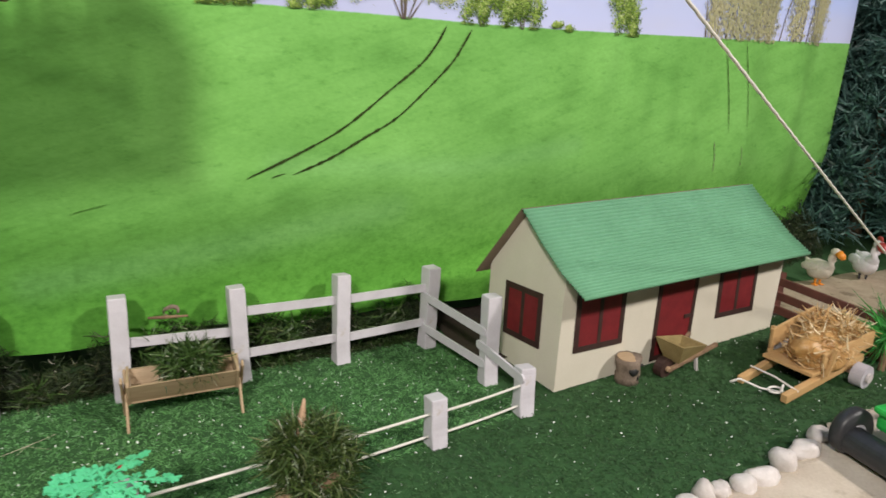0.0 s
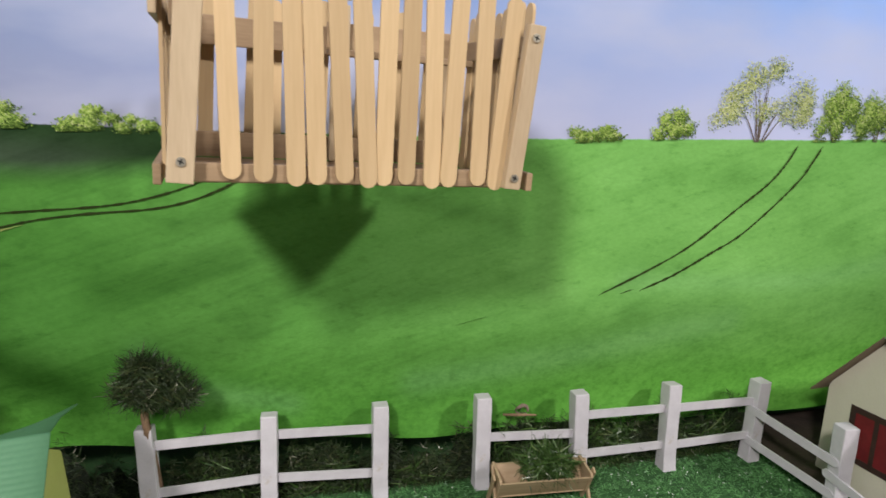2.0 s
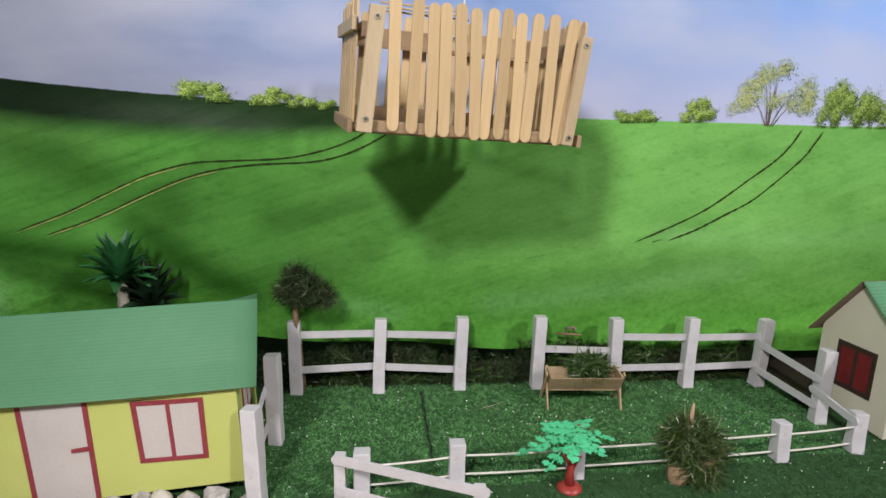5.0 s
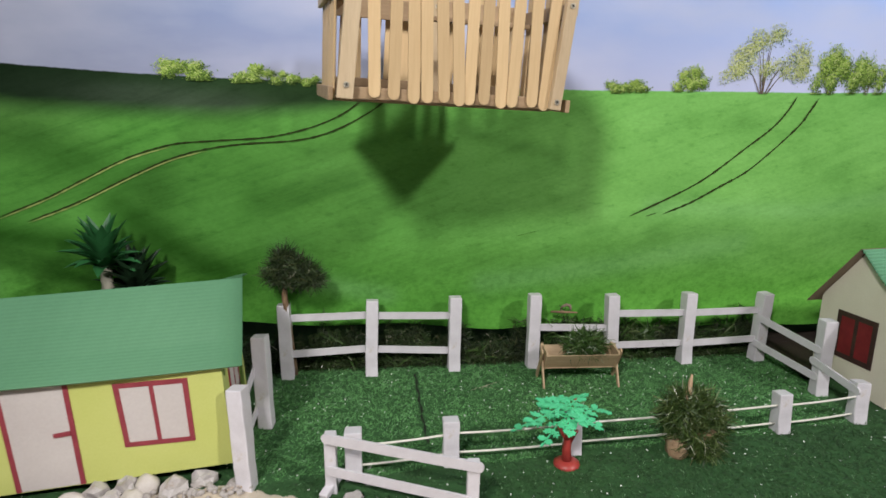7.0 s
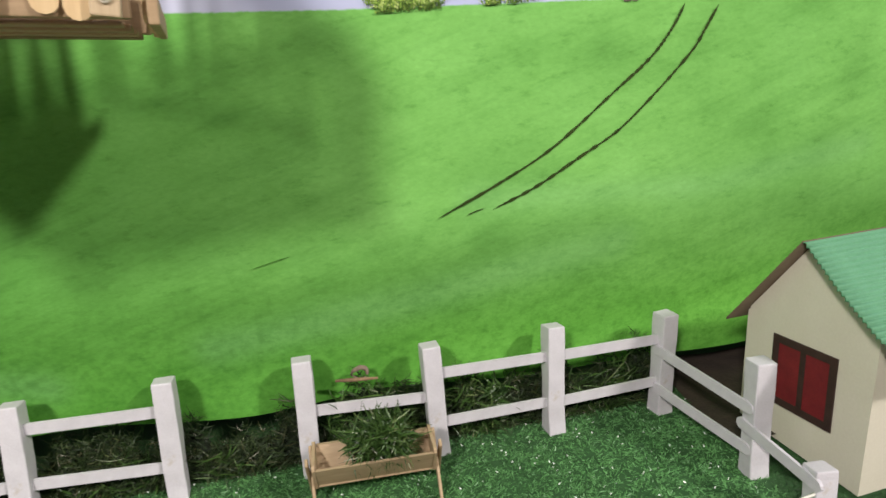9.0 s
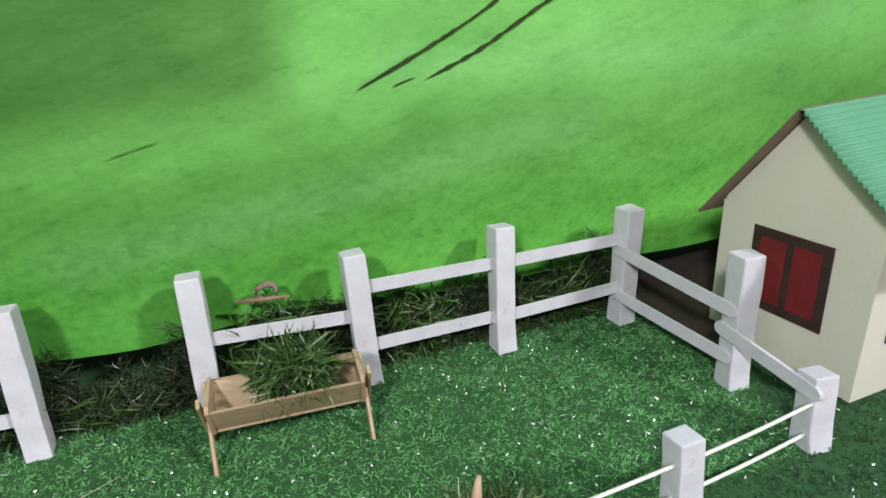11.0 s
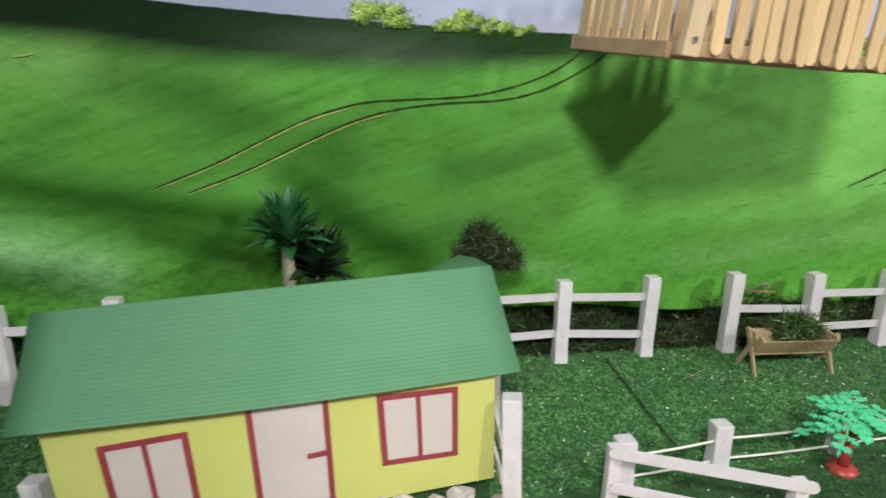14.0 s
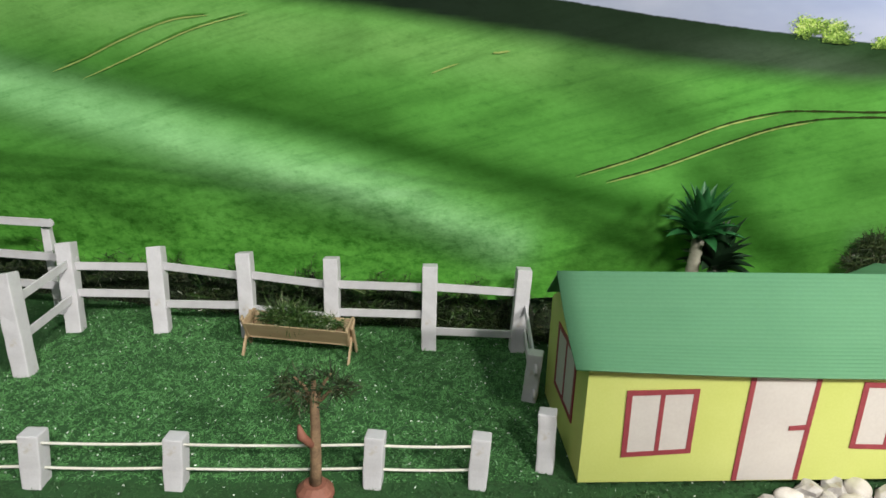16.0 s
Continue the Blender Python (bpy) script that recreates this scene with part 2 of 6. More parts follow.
PRINTSHADE = strand_mat("printed_shaded_leaves", [(0.0, (0.035, 0.07, 0.012)), (0.6, (0.09, 0.17, 0.03)), (1.0, (0.20, 0.30, 0.06))], 0.6)
PRINTPALE = strand_mat("printed_pale_leaves", [(0.0, (0.18, 0.24, 0.08)), (0.5, (0.44, 0.52, 0.20)), (1.0, (0.66, 0.70, 0.42))], 0.6)
PRINTWILLOW = strand_mat("printed_willow_leaves", [(0.0, (0.26, 0.25, 0.16)), (0.5, (0.42, 0.42, 0.25)), (0.85, (0.54, 0.52, 0.34)), (1.0, (0.46, 0.50, 0.20))], 0.6)
PRINTTWIG = surface("printed_twigs", (0.08, 0.06, 0.05), (0.22, 0.18, 0.15), 200, 0.6, 900)
PRINTTRACK = surface("printed_track_dark", (0.018, 0.035, 0.008), (0.05, 0.075, 0.018), 120, 0.55, 900)
PRINTGLEAM = surface("printed_track_light", (0.26, 0.38, 0.09), (0.44, 0.50, 0.17), 120, 0.55, 900)


def print_mat():
    """The printed cloth: sky above the crest, fields below, in soft tones with some fold shade painted in, carried by
    the cloth's own colour layers.
    """
    m, nt, b = tree_of("printed_cloth")
    over = nt.nodes.new("ShaderNodeAttribute")
    over.attribute_name = "over"
    field = nt.nodes.new("ShaderNodeAttribute")
    field.attribute_name = "field"
    sky = nt.nodes.new("ShaderNodeAttribute")
    sky.attribute_name = "sky"
    streaks = noise_tex(nt, 8, 5, 0.6, (0.9, 1, 1.2))
    blades = noise_tex(nt, 260, 4, 0.7, (0.7, 1, 1.3))
    clumps = noise_tex(nt, 90, 5, 0.7, (0.6, 1, 1.5))
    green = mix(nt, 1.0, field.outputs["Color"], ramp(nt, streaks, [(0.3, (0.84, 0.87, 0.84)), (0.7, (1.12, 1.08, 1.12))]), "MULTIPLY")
    green = mix(nt, 1.0, green, ramp(nt, blades, [(0.25, (0.88, 0.90, 0.86)), (0.75, (1.10, 1.08, 1.12))]), "MULTIPLY")
    green = mix(nt, 1.0, green, ramp(nt, clumps, [(0.26, (0.72, 0.78, 0.72)), (0.44, (1, 1, 1)), (0.72, (1.06, 1.05, 1.08))]), "MULTIPLY")
    soft = noise_tex(nt, 18, 5, 0.6, (0.7, 1, 1.2))
    green = mix(nt, 1.0, green, ramp(nt, soft, [(0.30, (0.80, 0.84, 0.80)), (0.50, (1, 1, 1)), (0.72, (1.12, 1.08, 1.16))]), "MULTIPLY")
    mp = nt.nodes.new("ShaderNodeMapping")
    mp.vector_type = "TEXTURE"
    mp.inputs["Rotation"].default_value, mp.inputs["Scale"].default_value = (0, radians(-19), 0), (4.0, 1, 0.32)
    tc = nt.nodes.new("ShaderNodeTexCoord")
    nt.links.new(tc.outputs["Object"], mp.inputs[0])
    brush = node(nt, "ShaderNodeTexNoise", Scale=22, Detail=6, Roughness=0.68)
    nt.links.new(mp.outputs[0], brush.inputs["Vector"])
    west = nt.nodes.new("ShaderNodeSeparateXYZ")
    nt.links.new(tc.outputs["Object"], west.inputs[0])
    share = nt.nodes.new("ShaderNodeMapRange")
    share.inputs["From Min"].default_value, share.inputs["From Max"].default_value = 0.0, -0.45
    share.inputs["To Min"].default_value, share.inputs["To Max"].default_value = 0.42, 0.80
    nt.links.new(west.outputs[0], share.inputs["Value"])
    brushed = mix(nt, 1.0, green, ramp(nt, brush.outputs["Fac"], [(0.33, (0.66, 0.73, 0.66)), (0.50, (1.0, 1.0, 1.0)), (0.68, (1.10, 1.07, 1.12))]), "MULTIPLY")
    green = mix(nt, share.outputs[0], green, brushed)
    specks = noise_tex(nt, 130, 5, 0.75)
    speckled = mix(nt, 1.0, green, ramp(nt, specks, [(0.34, (0.76, 0.82, 0.76)), (0.56, (1.05, 1.04, 1.05))]), "MULTIPLY")
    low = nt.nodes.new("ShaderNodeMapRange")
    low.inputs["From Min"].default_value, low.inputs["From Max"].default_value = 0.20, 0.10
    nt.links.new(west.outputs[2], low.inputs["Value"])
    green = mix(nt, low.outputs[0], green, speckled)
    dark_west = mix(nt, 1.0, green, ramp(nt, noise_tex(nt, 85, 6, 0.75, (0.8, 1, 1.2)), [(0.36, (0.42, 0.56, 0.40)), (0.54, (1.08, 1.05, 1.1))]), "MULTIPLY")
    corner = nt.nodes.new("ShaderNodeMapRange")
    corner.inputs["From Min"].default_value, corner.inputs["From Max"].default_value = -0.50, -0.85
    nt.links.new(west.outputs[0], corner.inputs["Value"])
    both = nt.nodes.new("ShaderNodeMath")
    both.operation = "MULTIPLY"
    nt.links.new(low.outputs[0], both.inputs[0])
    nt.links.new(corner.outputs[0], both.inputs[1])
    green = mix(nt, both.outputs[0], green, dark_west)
    clouds = noise_tex(nt, 5.0, 5, 0.5, (0.6, 1, 1.6))
    blue = mix(nt, ramp(nt, clouds, [(0.40, (0, 0, 0)), (0.66, (0.75, 0.75, 0.75))]), sky.outputs["Color"], (0.60, 0.61, 0.74))
    edge = nt.nodes.new("ShaderNodeMath")
    edge.operation = "MULTIPLY_ADD"
    nt.links.new(blades, edge.inputs[0])
    edge.inputs[1].default_value = 0.0022
    nt.links.new(over.outputs["Fac"], edge.inputs[2])
    above = nt.nodes.new("ShaderNodeMapRange")
    above.inputs["From Min"].default_value, above.inputs["From Max"].default_value = 0.0006, 0.0018
    nt.links.new(edge.outputs[0], above.inputs["Value"])
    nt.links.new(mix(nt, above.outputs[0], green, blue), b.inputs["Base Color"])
    b.inputs["Roughness"].default_value = 0.55
    b.inputs["Specular IOR Level"].default_value = 0.12
    weave = noise_tex(nt, 900, 2)
    bump(nt, b, weave, 0.08, 0.0004)
    return m


PRINT = print_mat()
for ink in (PRINTTRACK, PRINTGLEAM, PRINTTWIG, PRINTDARK, PRINTLEAF, PRINTSHADE, PRINTPALE, PRINTWILLOW):
    ink.node_tree.nodes["Principled BSDF"].inputs["Specular IOR Level"].default_value = 0.12

# ---- building helpers ----
def mesh_of(name, bm, material, smooth=False):
    me = bpy.data.meshes.new(name)
    bm.normal_update()
    bm.to_mesh(me)
    bm.free()
    if smooth:
        me.polygons.foreach_set("use_smooth", [True] * len(me.polygons))
    me.materials.append(material)
    return me


def part(name, bm, material, parent, label="", smooth=False):
    ob = new(name, mesh_of(name, bm, material, smooth))
    ob.parent = parent
    if label:
        ob["label"] = label
    return ob


def thing(name, m, label, category, group="", kind=""):
    ob = new(name)
    ob.empty_display_size = 0.01
    ob.matrix_world = m
    return tagged(ob, label, category, group, kind)


def box(bm, x0, y0, z0, x1, y1, z1, bevel=0.0, m=None):
    got = bmesh.ops.create_cube(bm, size=1.0)["verts"]
    bmesh.ops.transform(bm, matrix=Matrix.LocRotScale(((x0 + x1) / 2, (y0 + y1) / 2, (z0 + z1) / 2), None, (x1 - x0, y1 - y0, z1 - z0)), verts=got)
    if bevel:
        edges = list({e for v in got for e in v.link_edges})
        got = list({v for f in bmesh.ops.bevel(bm, geom=edges, offset=bevel, segments=2, affect="EDGES", profile=0.6)["faces"] for v in f.verts} | {v for v in got if v.is_valid})
    if m is not None:
        bmesh.ops.transform(bm, matrix=m, verts=[v for v in got if v.is_valid])
    return bm


def boxed(*a, **k):
    return box(bmesh.new(), *a, **k)


def bar(bm, a, b, w, h, bevel=0.0, up=(0, 0, 1)):
    """A bar from a to b, w across and h along up."""
    a, b, up = Vector(a), Vector(b), Vector(up)
    d = b - a
    x = d.normalized()
    y = up.cross(x).normalized()
    z = x.cross(y)
    m = Matrix((x, y, z)).transposed().to_4x4()
    m.translation = a
    return box(bm, 0, -w / 2, -h / 2, d.length, w / 2, h / 2, bevel, m)


def barred(*a, **k):
    return bar(bmesh.new(), *a, **k)


def tube(bm, path, radii, sides=8, cap=True):
    """A round tube along a path."""
    rings, path = [], [Vector(p) for p in path]
    for i, p in enumerate(path):
        d = (path[min(i + 1, len(path) - 1)] - path[max(i - 1, 0)]).normalized()
        side = d.cross(Vector((0.31, 0.17, 0.93))).normalized()
        top = d.cross(side)
        r = radii[i] if isinstance(radii, (list, tuple)) else radii
        rings.append([bm.verts.new(p + r * (math.cos(2 * math.pi * k / sides) * side + math.sin(2 * math.pi * k / sides) * top)) for k in range(sides)])
    for a, b in zip(rings, rings[1:]):
        for k in range(sides):
            bm.faces.new((a[k], a[(k + 1) % sides], b[(k + 1) % sides], b[k]))
    if cap:
        bm.faces.new(rings[0][::-1])
        bm.faces.new(rings[-1])
    return bm


def tubed(*a, **k):
    return tube(bmesh.new(), *a, **k)


def prism(bm, outline, y0, y1):
    """An outline in x and z, from y0 to y1."""
    front = [bm.verts.new((x, y0, z)) for x, z in outline]
    back = [bm.verts.new((x, y1, z)) for x, z in outline]
    bm.faces.new(front)
    bm.faces.new(back[::-1])
    n = len(outline)
    for i in range(n):
        bm.faces.new((front[(i + 1) % n], front[i], back[i], back[(i + 1) % n]))
    return bm


def ball(bm, centre, radii, rough=0.0, seed=0, level=2, turn=0.0):
    got = bmesh.ops.create_icosphere(bm, subdivisions=level, radius=1.0)["verts"]
    rot = Matrix.Rotation(turn, 3, "Z")
    for v in got:
        k = 1 + rough * noise.noise(v.co * 1.3 + Vector((seed * 3.7, seed * 1.9, seed))) if rough else 1
        v.co = rot @ Vector((v.co.x * radii[0] * k, v.co.y * radii[1] * k, v.co.z * radii[2] * k)) + Vector(centre)
    return bm


def stuff_mesh(name, verts, faces, material):
    me = bpy.data.meshes.new(name)
    me.from_pydata(np.asarray(verts).tolist(), [], faces.tolist() if isinstance(faces, np.ndarray) else faces)
    me.materials.append(material)
    return me


def ribbons(rng, base, way, length, width, bend):
    """Tapered, bent blades: arrays of base points, ways and lengths become verts and faces."""
    n = len(base)
    side = np.cross(way, rng.normal(size=(n, 3)))
    side /= np.linalg.norm(side, axis=1)[:, None] + 1e-9
    droop = rng.normal(size=(n, 3)) * bend
    mid = base + way * (length * 0.55)[:, None] + droop * (length * 0.3)[:, None]
    tip = base + way * length[:, None] + droop * length[:, None]
    w = (side * width[:, None]) / 2
    verts = np.stack([base - w, base + w, mid + w * 0.85, mid - w * 0.85, tip], 1).reshape(-1, 3)
    i = np.arange(n)[:, None] * 5
    quads, tris = (i + [0, 1, 2, 3]).tolist(), (i + [3, 2, 4]).tolist()
    return verts, quads + tris


def curls(rng, base, way, length, width, curl=1.0, joints=5):
    """Thin strands, each bent along an arc of its own."""
    n = len(base)
    way = way / (np.linalg.norm(way, axis=1)[:, None] + 1e-9)
    turn = np.cross(way, rng.normal(size=(n, 3)))
    turn /= np.linalg.norm(turn, axis=1)[:, None] + 1e-9
    flat = np.cross(way, turn)
    theta = curl * rng.uniform(0.4, 1.6, n)
    rows = []
    for k in range(joints):
        t = k / (joints - 1)
        a = theta * t
        c = base + length[:, None] * ((np.sin(a) / theta)[:, None] * way + ((1 - np.cos(a)) / theta)[:, None] * turn)
        w = flat * (width * (1 - 0.75 * t * t) / 2)[:, None]
        rows += [c - w, c + w]
    verts = np.stack(rows, 1).reshape(-1, 3)
    i = np.arange(n)[:, None] * (2 * joints)
    faces = np.concatenate([i + [2 * k, 2 * k + 1, 2 * k + 3, 2 * k + 2] for k in range(joints - 1)])
    return verts, faces.tolist()


def moss_ball(rng, centre, spread, n, length, width, curl=1.6, lift=0.35):
    """Strands lying tangled over a squashed ball, some standing off it."""
    d = rng.normal(size=(n, 3))
    d /= np.linalg.norm(d, axis=1)[:, None]
    base = np.asarray(centre) + d * np.asarray(spread) * (0.55 + 0.45 * rng.random(n))[:, None]
    along = np.cross(d, rng.normal(size=(n, 3)))
    along = along * np.asarray(spread)
    along /= np.linalg.norm(along, axis=1)[:, None]
    d = d / np.asarray(spread)
    d /= np.linalg.norm(d, axis=1)[:, None]
    way = along + d * (lift * rng.uniform(-0.2, 1.6, n))[:, None]
    return curls(rng, base, way, length * rng.uniform(0.5, 1.3, n), width * rng.uniform(0.6, 1.3, n), curl)


def joined(*data):
    verts, faces, k = [], [], 0
    for v, f in data:
        verts.append(v)
        faces += [[i + k for i in q] for q in f]
        k += len(v)
    return np.concatenate(verts), faces


def tuft(rng, centre, spread, n, length, width, up=0.3, bend=0.5, out=0.8):
    """Blades that burst from a squashed ball."""
    d = rng.normal(size=(n, 3))
    d /= np.linalg.norm(d, axis=1)[:, None]
    base = np.asarray(centre) + d * np.asarray(spread) * (rng.random(n) ** 0.5)[:, None]
    way = d * out + rng.normal(size=(n, 3)) * 0.5 + [0, 0, up]
    way /= np.linalg.norm(way, axis=1)[:, None]
    return ribbons(rng, base, way, length * rng.uniform(0.5, 1.2, n), width * rng.uniform(0.6, 1.3, n), bend)


def stuff_part(name, data, material, parent, label=""):
    ob = new(name, stuff_mesh(name, data[0], data[1], material))
    ob.parent = parent
    return tagged(ob, label, kind="stuff")


def lerp(x, xs, ys):
    return np.interp(x, xs, ys)


# ---- ground, path, backdrop, room ----
def ground_z(x, y):
    """The lie of the turf, with the low swelling under one end of the yellow house."""
    x, y = np.asarray(x, float), np.asarray(y, float)
    swell = 0.016 * np.exp(-(((x + 0.40) / 0.14) ** 2 + ((y - 0.44) / 0.085) ** 2))
    return swell + 0.0012 * np.sin(9 * x + 3 * y) + 0.0008 * np.sin(23 * y - 7 * x)


EDGE_X = [-1.5, -0.8, -0.6, -0.5, -0.46, -0.42, -0.35, -0.30, -0.268, -0.22, 0.0, 0.25, 0.35, 0.40, 0.45, 0.50, 0.56, 0.70, 1.2]
EDGE_Y = [0.02, 0.10, 0.24, 0.300, 0.318, 0.330, 0.335, 0.322, 0.312, 0.292, 0.262, 0.280, 0.286, 0.284, 0.293, 0.311, 0.330, 0.325, 0.30]


def sheet(name, x0, x1, y0, y1, step, height, material, keep=None):
    xs, ys = np.arange(x0, x1 + step / 2, step), np.arange(y0, y1 + step / 2, step)
    gx, gy = np.meshgrid(xs, ys)
    verts = np.stack([gx, gy, height(gx, gy)], -1).reshape(-1, 3)
    w = len(xs)
    i = (np.arange(len(ys) - 1)[:, None] * w + np.arange(w - 1)).reshape(-1)
    faces = np.stack([i, i + 1, i + w + 1, i + w], 1)
    if keep is not None:
        mid = verts[faces].mean(1)
        faces = faces[keep(mid[:, 0], mid[:, 1])]
    me = stuff_mesh(name, verts, faces, material)
    me.polygons.foreach_set("use_smooth", [True] * len(me.polygons))
    return new(name, me)


ground = sheet("ground", -2.0, 1.9, -0.02, 1.0, 0.02, ground_z, SOIL)
tagged(ground, "dark green turf backing laid over the display table", "ground", kind="structure")

rng = np.random.default_rng(7)


def pen_line(x):
    """The line of the low rope fence, which bounds the paler turf of the pen."""
    return lerp(x, [-0.36, -0.24, 0.19, 0.285], [0.335, 0.353, 0.420, 0.439])


def turf_patch(name, count, material, label, pick, shine):
    tufts = count // 5
    tx, ty, tl = rng.uniform(-1.42, 0.86, tufts), rng.uniform(0.17, 0.63, tufts), rng.normal(size=(tufts, 2)) * 0.55
    own = rng.integers(0, tufts, count)
    bx, by = tx[own] + rng.normal(size=count) * 0.0016, ty[own] + rng.normal(size=count) * 0.0016
    seam = (np.abs(bx - lerp(by, [0.35, 0.45, 0.55], [-0.165, -0.176, -0.185])) < 0.0030) & (by < 0.56) & (by > 0.40)
    left_seam = (np.abs(by - lerp(bx, [-0.75, -0.62], [0.262, 0.283])) < 0.003) & (bx > -0.76) & (bx < -0.62)
    on = (by > lerp(bx, EDGE_X, EDGE_Y)) & ~seam & ~left_seam & ~((bx > 0.73) & (by > 0.40) & (by < 0.62)) & ~((bx > 0.288) & (by > 0.540 + 0.006 * np.sin(60 * bx)) & (bx < 0.72)) & pick(bx, by)
    bx, by, own = bx[on], by[on], own[on]
    n = len(bx)
    base = np.stack([bx, by, ground_z(bx, by) - 0.0004], 1)
    lean = rng.normal(size=(n, 3)) * [0.6, 0.6, 0.0] + [0.1, -0.15, 0.40]
    lean[:, :2] += tl[own]
    lean /= np.linalg.norm(lean, axis=1)[:, None]
    side = np.cross(lean, rng.normal(size=(n, 3)))
    side *= (rng.uniform(0.00030, 0.00062, n) / np.linalg.norm(side, axis=1))[:, None]
    glint = rng.random(n) < shine
    long = np.where(glint, 0.0017, rng.uniform(0.0020, 0.0044, n))
    base[glint, 2] += rng.uniform(0.0022, 0.0034, glint.sum())
    side[glint] *= 1.15
    tip = base + lean * long[:, None]
    verts = np.stack([base - side, base + side, tip + side * 0.5, tip - side * 0.5], 1).reshape(-1, 3)
    me = stuff_mesh(name, verts, np.arange(n)[:, None] * 4 + [0, 1, 2, 3], material)
    me.materials.append(GLINT)
    me.polygons.foreach_set("material_index", glint.astype(np.int32))
    return tagged(new(name, me), label, "artificial grass", kind="stuff")


def in_pen(x, y):
    east = (x > -0.345) & (x < 0.285) & (y > pen_line(x) - 0.004 * np.sin(50 * x))
    west = (x > -1.17) & (x < -0.665) & (y > lerp(x, [-1.18, -0.66], [0.197, 0.300]))
    return east | west


turf_patch("turf", 600000, TURF, "short dark green artificial turf with pale glints", lambda x, y: ~in_pen(x, y), 0.004)
turf_patch("pen_turf", 560000, TURF_PEN, "paler green artificial turf inside the pen", in_pen, 0.008)

seam_y = np.linspace(0.405, 0.555, 31)
seam_x = lerp(seam_y, [0.35, 0.45, 0.55], [-0.165, -0.176, -0.185]) + 0.0008 * np.sin(seam_y * 190)
seam_verts = np.concatenate([np.stack([seam_x + k * (0.0010 + 0.0005 * np.sin(seam_y * 310)), seam_y, ground_z(seam_x, seam_y) + 0.0012], 1) for k in (-1, 1)])
seam = new("turf_seam", stuff_mesh("turf_seam", seam_verts, [(i, i + 31, i + 32, i + 1) for i in range(30)], GAP_DARK))
tagged(seam, "dark open seam between two lengths of turf", "seam", kind="structure")


def path_mesh():
    """The path: from the table's edge to the uneven line where the turf begins."""
    xs, vs = np.arange(-0.62, 1.3, 0.004), np.linspace(0, 1, 36)
    edge = lerp(xs, EDGE_X, EDGE_Y) + 0.005 + 0.0016 * np.sin(xs * 190) + 0.0012 * np.sin(xs * 433 + 1)
    gx, gv = np.meshgrid(xs, vs)
    gy = -0.02 + gv * (edge + 0.02)
    gz_ = 0.0052 + 0.0015 * np.sin(31 * gx + 17 * gy) * np.sin(27 * gy - 11 * gx) - 0.0042 * np.clip((gv - 0.965) / 0.035, 0, 1)
    w = len(xs)
    i = (np.arange(len(vs) - 1)[:, None] * w + np.arange(w - 1)).reshape(-1)
    me = stuff_mesh("path", np.stack([gx, gy, gz_], -1).reshape(-1, 3), np.stack([i, i + 1, i + w + 1, i + w], 1), SAND)
    me.polygons.foreach_set("use_smooth", [True] * len(me.polygons))
    return new("path", me)


path = path_mesh()
tagged(path, "pale beige plaster path with a rough sandy surface", "path", kind="structure")
bank = sheet("soil_bank", 0.284, 0.74, 0.532, 0.68, 0.01, lambda x, y: 0.003 + 0.003 * np.sin(37 * x + 11 * y) * np.sin(41 * y - 13 * x), HUMUS)
tagged(bank, "bare dark brown soil behind the cream house", "soil", kind="structure")
yard = sheet("sand_yard", 0.73, 1.7, 0.40, 0.62, 0.02, lambda x, y: 0.004 + 0.002 * np.sin(40 * x) * np.sin(33 * y), DIRT)
tagged(yard, "pale sandy yard behind the brown fence", "sand", kind="structure")


def table_frame():
    ob = thing("display_table", pose(0, 0, -0.03), "dark cloth-covered display table under the whole farm", "table", kind="structure")
    part("tabletop", boxed(-2.0, -0.03, -0.04, 1.9, 1.0, 0.022, 0.004), DARKCLOTH, ob)
    part("skirt", boxed(-1.98, -0.01, -0.72, 1.88, 0.98, -0.041), DARKCLOTH, ob)


table_frame()

CLOTH_X = [-1.9, -0.8, -0.42, 0.0, 0.25, 0.5, 0.74, 1.0, 1.15]
CLOTH_Y = [0.488, 0.535, 0.567, 0.583, 0.604, 0.642, 0.684, 0.738, 0.773]
CREST_X = [-1.9, -1.0, -0.86, -0.68, -0.594, -0.494, -0.39, -0.28, 0.01, 0.2, 0.31, 0.47, 0.72, 1.15]
CREST_Z = [0.385, 0.380, 0.374, 0.367, 0.359, 0.352, 0.347, 0.343, 0.336, 0.335, 0.334, 0.336, 0.342, 0.356]


